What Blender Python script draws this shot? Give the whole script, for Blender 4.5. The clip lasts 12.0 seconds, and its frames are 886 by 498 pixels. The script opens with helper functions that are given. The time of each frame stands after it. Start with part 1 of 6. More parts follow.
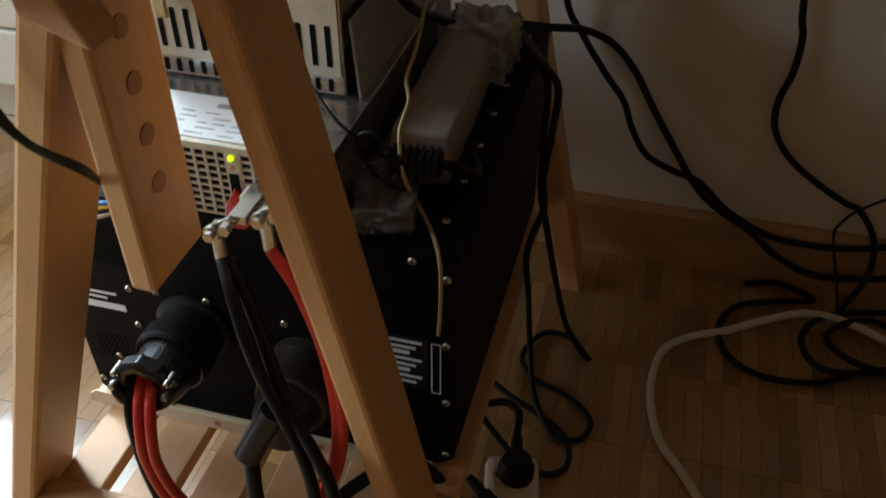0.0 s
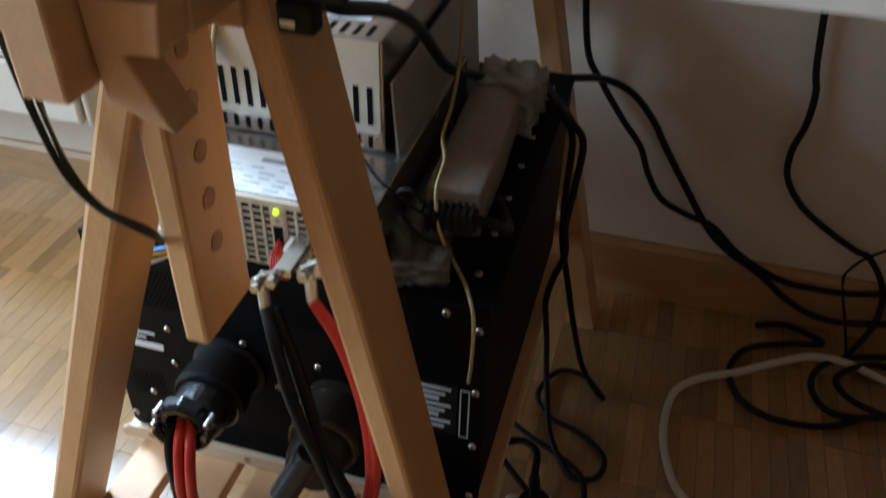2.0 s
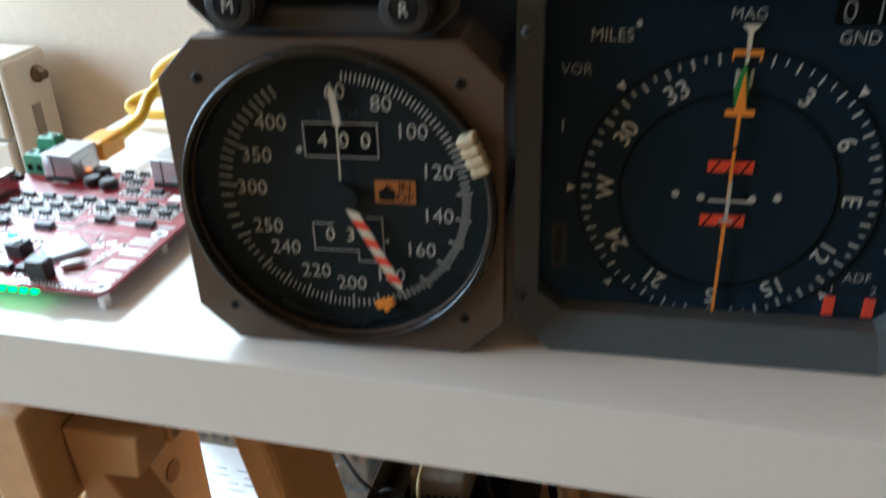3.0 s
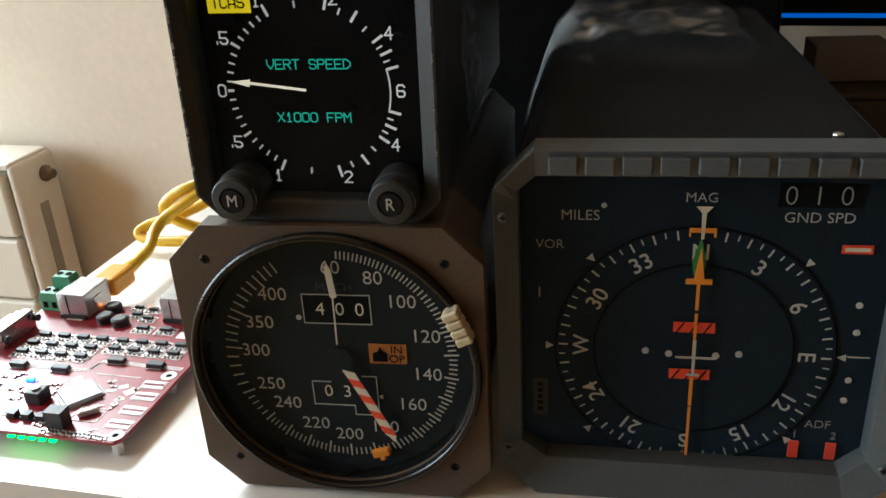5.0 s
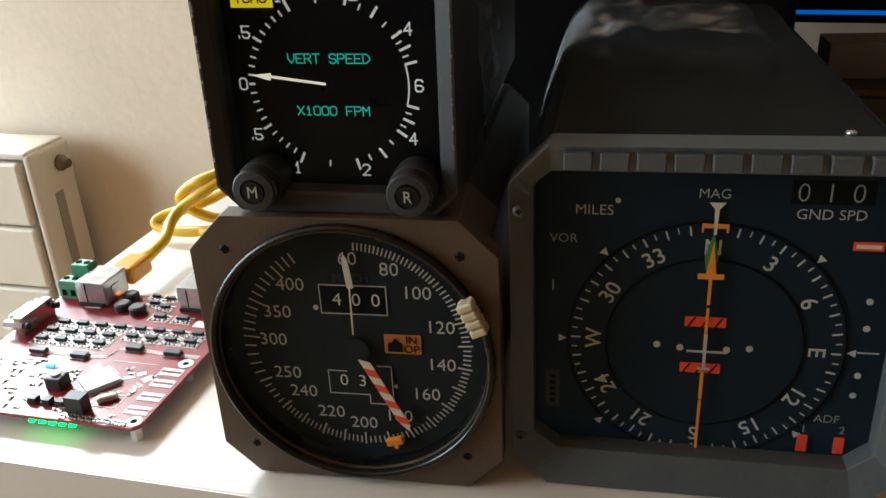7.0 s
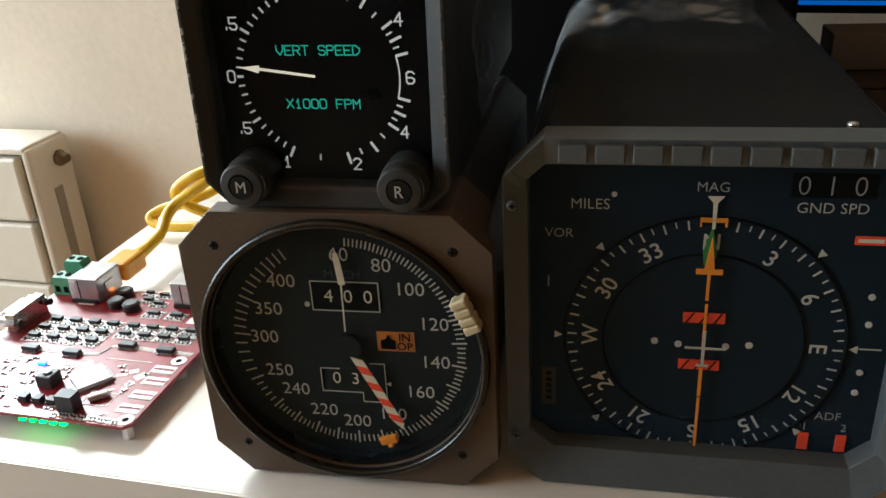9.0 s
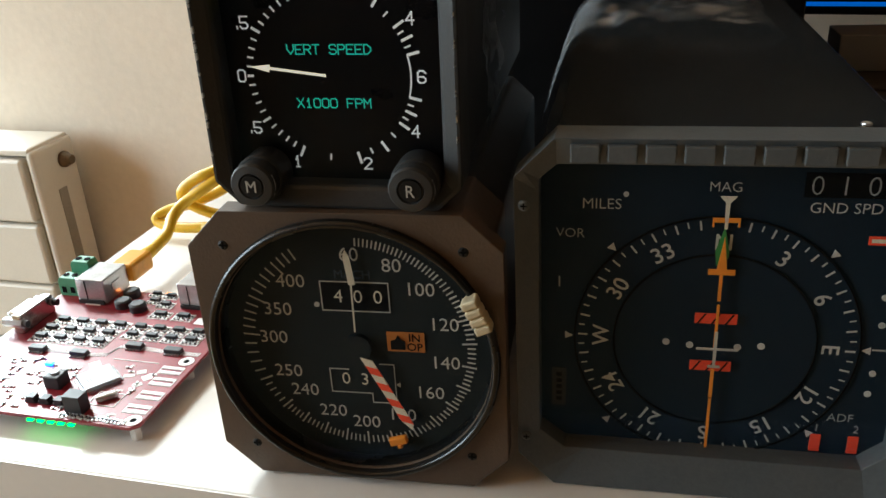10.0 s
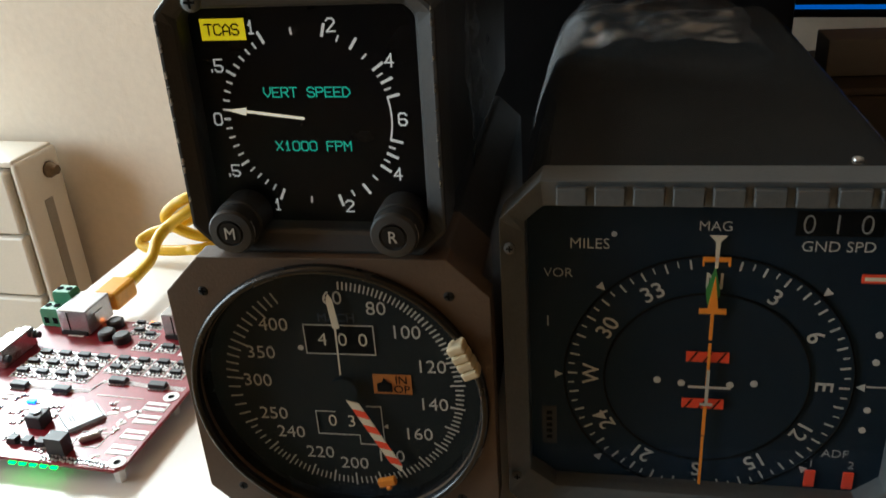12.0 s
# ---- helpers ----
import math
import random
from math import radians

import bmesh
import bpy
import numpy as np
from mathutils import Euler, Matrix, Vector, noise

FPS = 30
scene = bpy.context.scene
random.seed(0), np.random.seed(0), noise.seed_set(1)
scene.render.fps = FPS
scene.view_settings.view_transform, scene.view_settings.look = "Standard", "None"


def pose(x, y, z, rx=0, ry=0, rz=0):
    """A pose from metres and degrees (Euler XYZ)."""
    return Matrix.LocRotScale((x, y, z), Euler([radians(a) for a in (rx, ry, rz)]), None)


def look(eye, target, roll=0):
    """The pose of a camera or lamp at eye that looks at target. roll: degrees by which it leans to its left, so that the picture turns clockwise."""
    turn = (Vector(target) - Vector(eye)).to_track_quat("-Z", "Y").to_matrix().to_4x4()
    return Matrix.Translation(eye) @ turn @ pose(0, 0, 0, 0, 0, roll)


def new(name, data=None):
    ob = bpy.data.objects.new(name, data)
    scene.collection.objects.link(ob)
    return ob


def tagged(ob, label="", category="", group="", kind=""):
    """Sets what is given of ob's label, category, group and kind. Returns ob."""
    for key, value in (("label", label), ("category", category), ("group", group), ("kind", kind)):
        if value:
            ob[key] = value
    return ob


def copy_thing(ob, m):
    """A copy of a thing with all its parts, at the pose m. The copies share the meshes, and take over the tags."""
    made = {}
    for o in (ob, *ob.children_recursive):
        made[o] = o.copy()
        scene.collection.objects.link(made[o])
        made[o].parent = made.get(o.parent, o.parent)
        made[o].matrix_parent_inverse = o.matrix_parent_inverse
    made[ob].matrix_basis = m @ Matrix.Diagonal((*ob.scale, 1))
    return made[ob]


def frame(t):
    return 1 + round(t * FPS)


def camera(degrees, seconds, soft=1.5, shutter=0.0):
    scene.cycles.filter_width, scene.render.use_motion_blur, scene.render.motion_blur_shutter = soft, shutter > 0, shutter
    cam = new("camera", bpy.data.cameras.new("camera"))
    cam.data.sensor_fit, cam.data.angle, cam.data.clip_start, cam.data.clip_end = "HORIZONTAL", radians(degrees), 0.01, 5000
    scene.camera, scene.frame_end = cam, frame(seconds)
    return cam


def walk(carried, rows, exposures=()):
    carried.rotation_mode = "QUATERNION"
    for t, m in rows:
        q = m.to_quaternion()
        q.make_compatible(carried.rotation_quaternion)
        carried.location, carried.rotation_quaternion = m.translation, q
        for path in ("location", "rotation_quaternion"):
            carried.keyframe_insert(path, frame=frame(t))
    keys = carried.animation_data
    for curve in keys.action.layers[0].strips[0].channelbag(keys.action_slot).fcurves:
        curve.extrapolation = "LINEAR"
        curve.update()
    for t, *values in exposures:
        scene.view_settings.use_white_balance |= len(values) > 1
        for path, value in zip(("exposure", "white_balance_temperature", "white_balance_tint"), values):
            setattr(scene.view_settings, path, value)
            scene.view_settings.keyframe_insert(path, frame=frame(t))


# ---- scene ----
cam = camera(55.1, 12.0, soft=1.5, shutter=0.4)
PATH = [
    (0, (0.113, -0.244, 0.775), (-0.286, 1.252, -0.492), 0.3),
    (0.5, (0.094, -0.261, 0.758), (-0.285, 1.215, -0.538), 1.2),
    (1, (0.08, -0.268, 0.765), (-0.302, 1.204, -0.535), 2.7),
    (1.5, (0.081, -0.266, 0.772), (-0.305, 1.207, -0.525), 2.6),
    (2, (0.09, -0.256, 0.812), (-0.317, 1.266, -0.421), 1.4),
    (2.4, (0.091, -0.236, 0.857), (-0.352, 1.367, -0.254), -0.0),
    (2.5, (0.091, -0.232, 0.869), (-0.356, 1.386, -0.218), -0.3),
    (2.9, (0.092, -0.217, 0.912), (-0.346, 1.479, -0.055), -1.6),
    (3, (0.096, -0.212, 0.921), (-0.353, 1.493, -0.022), -1.9),
    (3.5, (0.107, -0.207, 0.958), (-0.339, 1.557, 0.126), -4.0),
    (3.7, (0.108, -0.208, 0.964), (-0.34, 1.563, 0.149), -4.3),
    (5.5, (0.103, -0.218, 0.963), (-0.367, 1.542, 0.139), -3.0),
    (6, (0.104, -0.219, 0.964), (-0.37, 1.538, 0.136), -3.0),
    (6.5, (0.103, -0.221, 0.965), (-0.377, 1.534, 0.134), -3.0),
    (7, (0.103, -0.221, 0.965), (-0.381, 1.531, 0.131), -3.0),
    (9, (0.105, -0.215, 0.963), (-0.386, 1.529, 0.116), -3.3),
    (9.5, (0.104, -0.215, 0.963), (-0.389, 1.529, 0.118), -3.3),
    (10, (0.102, -0.215, 0.962), (-0.394, 1.53, 0.12), -3.3),
    (10.5, (0.106, -0.212, 0.962), (-0.389, 1.532, 0.117), -3.6),
    (11, (0.107, -0.213, 0.965), (-0.39, 1.528, 0.116), -4.0),
    (11.5, (0.108, -0.214, 0.967), (-0.385, 1.526, 0.115), -4.2),
    (12, (0.102, -0.202, 0.974), (-0.376, 1.539, 0.114), -4.1),
]
EXPOSURES = [
    (0.0, -0.32, 5800, 2), (0.5, -0.17, 5600, 2), (1.0, -0.02, 5300, 2), (1.5, 0.0, 5200, 2), (2.0, 0.1, 5050, 1), (2.2, 0.32, 5000, 0),
    (2.7, 0.40, 5100, 0), (3.2, 0.25, 5350, 2), (3.5, 0.02, 5450, 3), (5.5, 0.14, 6150, 4), (7.2, 0.10, 6150, 4), (11.0, 0.04, 6150, 4), (12.0, -0.08, 6150, 4),
]
walk(cam, [(t, look(eye, target, roll)) for t, eye, target, roll in PATH], EXPOSURES)

# ---- world, sun, window light ----
world = bpy.data.worlds.new("world")
scene.world = world
world.use_nodes = True
wn = world.node_tree.nodes
sky = wn.new("ShaderNodeTexSky")
sky.sky_type, sky.sun_disc = "NISHITA", False
SUN_WAY = Vector((0.85, -0.72, -0.92)).normalized()
sky.sun_elevation = math.asin(-SUN_WAY.z)
sky.sun_rotation = math.atan2(-SUN_WAY.x, -SUN_WAY.y)
world.node_tree.links.new(sky.outputs[0], wn["Background"].inputs[0])
wn["Background"].inputs[1].default_value = 0.12

sun_data = bpy.data.lights.new("sun", "SUN")
sun_data.energy, sun_data.angle, sun_data.color = 3.4, radians(11), (0.95, 0.97, 0.95)
new("sun", sun_data).matrix_world = SUN_WAY.to_track_quat("-Z", "Y").to_matrix().to_4x4()

WALL_Y = 0.738
WIN_X0, WIN_X1, WIN_Z0, WIN_Z1 = -1.95, -0.80, 0.66, 2.15
DOOR_X, DOOR_Y0, DOOR_Y1, DOOR_Z0, DOOR_Z1 = -2.6, -1.6, 0.35, 0.62, 2.2


def daylight(name, eye, target, w, h, watts, color):
    lamp = bpy.data.lights.new(name, "AREA")
    lamp.shape, lamp.size, lamp.size_y, lamp.energy, lamp.color = "RECTANGLE", w, h, watts, color
    new(name, lamp).matrix_world = look(eye, target)


WX, WZ = (WIN_X0 + WIN_X1) / 2, (WIN_Z0 + WIN_Z1) / 2
daylight("window_daylight", (WX, WALL_Y + 0.03, WZ), (WX, -1.0, WZ), WIN_X1 - WIN_X0 - 0.1, WIN_Z1 - WIN_Z0 - 0.1, 54.0, (0.84, 0.94, 1.0))
DY = (DOOR_Y0 + DOOR_Y1) / 2
daylight("side_daylight", (DOOR_X - 0.03, DY, 1.41), (0, DY, 1.41), DOOR_Y1 - DOOR_Y0 - 0.1, 1.48, 95.0, (0.84, 0.94, 1.0))


# ---- materials ----
def material(name, color, rough=0.5, metal=0.0, vary=0.12, scale=40.0, bump=0.0, bump_scale=200.0, stretch=(1, 1, 1),
             fine=None, per_piece=0.0, coat=0.0, spec=0.5, coat_rough=0.03):
    """Principled surface: base colour varied at two scales, roughness varied, a fine relief."""
    m = bpy.data.materials.new(name)
    m.use_nodes = True
    n, l = m.node_tree.nodes, m.node_tree.links
    b = n["Principled BSDF"]
    b.inputs["Metallic"].default_value = metal
    b.inputs["Coat Weight"].default_value = coat
    b.inputs["Coat Roughness"].default_value = coat_rough
    b.inputs["Specular IOR Level"].default_value = spec
    tc = n.new("ShaderNodeTexCoord")
    mp = n.new("ShaderNodeMapping")
    mp.inputs["Scale"].default_value = stretch
    l.new(tc.outputs["Object"], mp.inputs[0])
    big = n.new("ShaderNodeTexNoise")
    big.inputs["Scale"].default_value, big.inputs["Detail"].default_value = scale, 6
    l.new(mp.outputs[0], big.inputs["Vector"])
    small = n.new("ShaderNodeTexNoise")
    small.inputs["Scale"].default_value, small.inputs["Detail"].default_value = scale * (fine or 9), 3
    l.new(mp.outputs[0], small.inputs["Vector"])
    add = n.new("ShaderNodeMath")
    add.operation = "ADD"
    l.new(big.outputs["Fac"], add.inputs[0])
    l.new(small.outputs["Fac"], add.inputs[1])
    val = n.new("ShaderNodeMapRange")
    val.inputs["From Min"].default_value, val.inputs["From Max"].default_value = 0.6, 1.4
    val.inputs["To Min"].default_value, val.inputs["To Max"].default_value = 1 - vary, 1 + vary
    l.new(add.outputs[0], val.inputs["Value"])
    hsv = n.new("ShaderNodeHueSaturation")
    hsv.inputs["Color"].default_value = (*color, 1)
    out = val.outputs[0]
    if per_piece:
        info = n.new("ShaderNodeObjectInfo")
        geo = n.new("ShaderNodeNewGeometry")
        both = n.new("ShaderNodeMath")
        both.operation = "ADD"
        l.new(info.outputs["Random"], both.inputs[0])
        l.new(geo.outputs["Random Per Island"], both.inputs[1])
        wrap = n.new("ShaderNodeMath")
        wrap.operation = "FRACT"
        l.new(both.outputs[0], wrap.inputs[0])
        pr = n.new("ShaderNodeMapRange")
        pr.inputs["To Min"].default_value, pr.inputs["To Max"].default_value = 1 - per_piece, 1 + per_piece
        l.new(wrap.outputs[0], pr.inputs["Value"])
        mul = n.new("ShaderNodeMath")
        mul.operation = "MULTIPLY"
        l.new(out, mul.inputs[0])
        l.new(pr.outputs[0], mul.inputs[1])
        out = mul.outputs[0]
    l.new(out, hsv.inputs["Value"])
    l.new(hsv.outputs[0], b.inputs["Base Color"])
    rr = n.new("ShaderNodeMapRange")
    rr.inputs["To Min"].default_value, rr.inputs["To Max"].default_value = max(0.02, rough - 0.1), min(1, rough + 0.1)
    l.new(big.outputs["Fac"], rr.inputs["Value"])
    l.new(rr.outputs[0], b.inputs["Roughness"])
    if bump:
        bt = n.new("ShaderNodeTexNoise")
        bt.inputs["Scale"].default_value, bt.inputs["Detail"].default_value = bump_scale, 5
        l.new(mp.outputs[0], bt.inputs["Vector"])
        bn = n.new("ShaderNodeBump")
        bn.inputs["Strength"].default_value, bn.inputs["Distance"].default_value = bump, 0.004
        l.new(bt.outputs["Fac"], bn.inputs["Height"])
        l.new(bn.outputs[0], b.inputs["Normal"])
    return m


def glow(name, color, strength):
    m = bpy.data.materials.new(name)
    m.use_nodes = True
    b = m.node_tree.nodes["Principled BSDF"]
    b.inputs["Base Color"].default_value = (*color, 1)
    b.inputs["Emission Color"].default_value = (*color, 1)
    b.inputs["Emission Strength"].default_value = strength
    return m


def clear(name, gloss=0.06, rough=0.03, tint=(1, 1, 1), shine=(0.8, 0.8, 0.8)):
    m = bpy.data.materials.new(name)
    m.use_nodes = True
    n, l = m.node_tree.nodes, m.node_tree.links
    t, g, mix = n.new("ShaderNodeBsdfTransparent"), n.new("ShaderNodeBsdfGlossy"), n.new("ShaderNodeMixShader")
    t.inputs[0].default_value = (*tint, 1)
    g.inputs["Roughness"].default_value = rough
    g.inputs[0].default_value = (*shine, 1)
    mix.inputs[0].default_value = gloss
    l.new(t.outputs[0], mix.inputs[1])
    l.new(g.outputs[0], mix.inputs[2])
    l.new(mix.outputs[0], n["Material Output"].inputs[0])
    return m


M = {
    "wall": material("wall_plaster", (0.72, 0.62, 0.50), 0.85, vary=0.05, scale=12, bump=0.28, bump_scale=60),
    # dark warm colour for the unseen walls, so less light bounces back
    "far_wall": material("bounce_cutting_wall", (0.26, 0.20, 0.14), 0.8, vary=0.08, scale=9, bump=0.2, bump_scale=60),
    "ceiling": material("ceiling_pine", (0.42, 0.23, 0.10), 0.6, vary=0.15, scale=6, stretch=(1, 10, 1)),
    "base": material("baseboard_oak", (0.42, 0.25, 0.11), 0.45, vary=0.2, scale=9, stretch=(1, 8, 8), bump=0.1),
    "floor_gap": material("floor_joint", (0.10, 0.055, 0.025), 0.8),
    "parquet": material("parquet_strip", (0.35, 0.205, 0.080), 0.24, vary=0.2, scale=14, stretch=(12, 2, 2), bump=0.03, per_piece=0.26, coat=0.9, coat_rough=0.14),
    "beech": material("beech_wood", (0.60, 0.34, 0.142), 0.42, vary=0.13, scale=16, stretch=(5, 5, 0.8), fine=12, bump=0.06, bump_scale=150),
    "beech_y": material("beech_wood_lengthwise", (0.58, 0.345, 0.175), 0.48, vary=0.13, scale=16, stretch=(5, 0.8, 5), fine=12, bump=0.06, bump_scale=150),
    "beech_x": material("beech_wood_crosswise", (0.58, 0.345, 0.175), 0.45, vary=0.13, scale=16, stretch=(0.8, 5, 5), fine=12, bump=0.06, bump_scale=150),
    "hole": material("drilled_wood", (0.36, 0.19, 0.10), 0.7, vary=0.2),
    "desk": material("white_foil", (0.80, 0.77, 0.72), 0.38, vary=0.02, scale=25, bump=0.03, bump_scale=600),
    "black_case": material("black_painted_steel", (0.004, 0.004, 0.0045), 0.5, vary=0.3, scale=30, bump=0.08, bump_scale=500, spec=0.07),
    "black_dull": material("black_dull_plastic", (0.006, 0.006, 0.006), 0.55, vary=0.3, spec=0.25),
    "black_shiny": material("black_gloss_plastic", (0.014, 0.016, 0.02), 0.25, vary=0.3),
    "sleeve": material("heat_shrink_sleeve", (0.006, 0.009, 0.014), 0.28, vary=0.2),
    "tray": material("cream_enamel", (0.62, 0.50, 0.34), 0.5, vary=0.12, scale=40),
    "zinc": material("zinc_plated_steel", (0.50, 0.49, 0.47), 0.24, 0.9, vary=0.15, scale=60, bump=0.04),
    "screw": material("bright_screw_steel", (0.62, 0.56, 0.47), 0.3, 0.9, vary=0.2),
    "alu": material("brushed_aluminium", (0.66, 0.66, 0.66), 0.33, 0.8, vary=0.12, scale=60),
    "cream_steel": material("cream_psu_steel", (0.52, 0.48, 0.40), 0.38, 0.5, vary=0.1, scale=40),
    "label": material("silver_white_label", (0.72, 0.75, 0.78), 0.4, vary=0.05),
    "ink": material("label_ink", (0.26, 0.27, 0.29), 0.6, vary=0.05),
    "white": material("white_marking_paint", (0.78, 0.77, 0.72), 0.6, vary=0.06, scale=300),
    "asi_bezel": material("brown_grey_enamel", (0.088, 0.057, 0.036), 0.55, vary=0.12, scale=60, bump=0.08, bump_scale=900),
    "hsi_bezel": material("slate_grey_enamel", (0.080, 0.092, 0.098), 0.5, vary=0.12, scale=60, bump=0.08, bump_scale=900),
    "hsi_case": material("worn_dark_grey_case", (0.027, 0.031, 0.034), 0.20, vary=0.10, scale=22, bump=0.01, bump_scale=300),
    "vsi_bezel": material("charcoal_grey_enamel", (0.026, 0.028, 0.029), 0.5, vary=0.14, scale=60, bump=0.08, bump_scale=900),
    "vsi_case": material("dark_case_enamel", (0.018, 0.018, 0.018), 0.5, vary=0.2, scale=40, bump=0.06, bump_scale=600, spec=0.3),
    "ring": material("black_anodised_ring", (0.010, 0.0095, 0.009), 0.26, 0.1, vary=0.2),
    "dial": material("matt_black_dial", (0.008, 0.0125, 0.0145), 0.75, vary=0.2, spec=0.2),
    # dark dial whose blue also carries the sky's reflection in the glass
    "dial_blue": material("reflection_blued_dial", (0.0052, 0.0150, 0.0265), 0.65, vary=0.12, spec=0.15),
    "dial_white": material("white_dial_paint", (0.50, 0.50, 0.46), 0.6, vary=0.06, scale=300),
    "dial_grey": material("faded_dial_paint", (0.33, 0.34, 0.33), 0.6, vary=0.06, scale=300),
    "bug_plastic": material("cream_bug_plastic", (0.62, 0.54, 0.36), 0.5, vary=0.06, scale=120),
    "recess": material("black_recess", (0.003, 0.003, 0.003), 0.9, spec=0.1),
    "cream_paint": material("cream_pointer_paint", (0.68, 0.64, 0.52), 0.55, vary=0.08),
    "red": material("fluorescent_red_paint", (0.85, 0.07, 0.025), 0.55, vary=0.06),
    "orange": material("orange_paint", (0.80, 0.27, 0.02), 0.55, vary=0.06),
    "flag_orange": material("amber_flag_paint", (0.42, 0.14, 0.02), 0.6, vary=0.1),
    "green": material("green_paint", (0.03, 0.22, 0.05), 0.55, vary=0.08),
    "faint_blue": material("faint_blue_marking", (0.012, 0.03, 0.055), 0.6),
    "screen": material("black_screen", (0.003, 0.003, 0.004), 0.3, spec=0.15),
    "screen_white": glow("screen_white_segment", (0.62, 0.64, 0.64), 0.34),
    "screen_cream": glow("screen_cream_segment", (0.80, 0.76, 0.62), 0.62),
    "screen_teal": glow("screen_teal_segment", (0.03, 0.50, 0.38), 0.42),
    "screen_yellow": glow("screen_yellow_segment", (0.75, 0.60, 0.01), 0.55),
    "led_green": glow("green_led", (0.02, 1.0, 0.10), 5.0),
    "led_yellow": glow("yellow_green_led", (0.65, 1.0, 0.0), 1.6),
    "led_blue": glow("blue_led", (0.01, 0.10, 1.0), 9.0),
    "led_orange": glow("orange_led", (1.0, 0.25, 0.05), 5.0),
    "monitor_line": glow("blue_screen_line", (0.0, 0.16, 0.75), 0.5),
    "pcb": material("red_solder_mask", (0.25, 0.012, 0.024), 0.35, vary=0.3, scale=120, coat=0.3),
    "silk": material("white_silkscreen", (0.82, 0.79, 0.78), 0.5),
    "solder": material("tin_solder", (0.78, 0.78, 0.77), 0.35, 0.5),
    "tin": material("tinned_sheet_metal", (0.62, 0.63, 0.64), 0.22, 0.6, vary=0.15, scale=90, bump=0.03, bump_scale=300),
    "chip": material("black_chip_resin", (0.02, 0.02, 0.022), 0.5, vary=0.2),
    "chip_lid": material("grey_chip_lid", (0.40, 0.43, 0.47), 0.35, 0.0),
    "terminal_green": material("green_terminal_plastic", (0.06, 0.26, 0.14), 0.45),
    "yellow_cable": material("yellow_cable_jacket", (0.72, 0.43, 0.01), 0.4, vary=0.1),
    "orange_plug": material("clear_orange_plug", (0.80, 0.36, 0.03), 0.3),
    "red_cable": material("red_cable_jacket", (0.48, 0.025, 0.015), 0.38, vary=0.15),
    "black_cable": material("black_cable_jacket", (0.0055, 0.0055, 0.0058), 0.48, vary=0.25, spec=0.25),
    "green_black_cable": material("green_black_wire", (0.018, 0.026, 0.018), 0.4, vary=0.25),
    "white_cable": material("white_cable_jacket", (0.62, 0.58, 0.52), 0.45, vary=0.08),
    "tan_cable": material("tan_wire", (0.40, 0.30, 0.13), 0.5, vary=0.15),
    "blue_cable": material("blue_wire", (0.03, 0.14, 0.42), 0.45),
    "white_plastic": material("off_white_plastic", (0.72, 0.69, 0.63), 0.4, vary=0.05),
    "radiator": material("cream_radiator_enamel", (0.70, 0.64, 0.54), 0.35, vary=0.04),
    "rad_dark": material("radiator_groove", (0.30, 0.26, 0.21), 0.6),
    "brass": material("dull_brass", (0.16, 0.12, 0.08), 0.4, 0.6, vary=0.2),
    "foil": material("crumpled_bubble_wrap", (0.14, 0.135, 0.128), 0.28, 0.1, vary=0.3, scale=40, bump=0.5, bump_scale=60),
    "foil_light": material("clear_bubble_wrap", (0.34, 0.33, 0.32), 0.25, 0.1, vary=0.3, scale=40, bump=0.5, bump_scale=60),
    "grey_bag": material("grey_padded_wrap", (0.27, 0.225, 0.185), 0.55, 0.0, vary=0.18, scale=20, bump=0.25, bump_scale=50),
    # grey of the upper power unit's right side, its shade put into the colour
    "unit_side_shade": material("shaded_unit_side_grey", (0.30, 0.29, 0.275), 0.5, 0.1, vary=0.2, scale=20, bump=0.1, bump_scale=60),
    "olive": material("olive_anodised_metal", (0.018, 0.014, 0.008), 0.45, 0.2, vary=0.2),
    "paper": material("grey_carton_board", (0.16, 0.16, 0.155), 0.8, vary=0.03),
    "wood_dark": material("dark_back_wood", (0.035, 0.026, 0.02), 0.55, vary=0.2),
    "glass": clear("instrument_glass", 0.012, 0.02, shine=(0.25, 0.45, 0.85)),
    "film": clear("clear_plastic_film", 0.24, 0.36, (0.88, 0.92, 0.94)),
    "window_glass": clear("window_glass", 0.05, 0.01),
}


# ---- mesh helpers ----
def part(name, bm, mat, parent=None, label="", bevel=0.0, smooth=False):
    bmesh.ops.recalc_face_normals(bm, faces=bm.faces)
    me = bpy.data.meshes.new(name)
    bm.to_mesh(me)
    bm.free()
    return from_mesh(name, me, mat, parent, label, bevel, smooth)


def from_mesh(name, me, mat, parent=None, label="", bevel=0.0, smooth=False):
    if not me.materials:
        me.materials.append(M[mat] if isinstance(mat, str) else mat)
    if smooth:
        for f in me.polygons:
            f.use_smooth = True
    ob = new(name, me)
    if parent:
        ob.parent = parent
    if label:
        ob["label"] = label
    if bevel:
        mod = ob.modifiers.new("edges", "BEVEL")
        mod.width, mod.segments, mod.limit_method, mod.angle_limit = bevel, 2, "ANGLE", radians(35)
    return ob


def base(name, m, label, category, group="", kind=""):
    ob = new(name)
    ob.empty_display_size = 0.02
    ob.matrix_world = m
    return tagged(ob, label, category, group, kind)


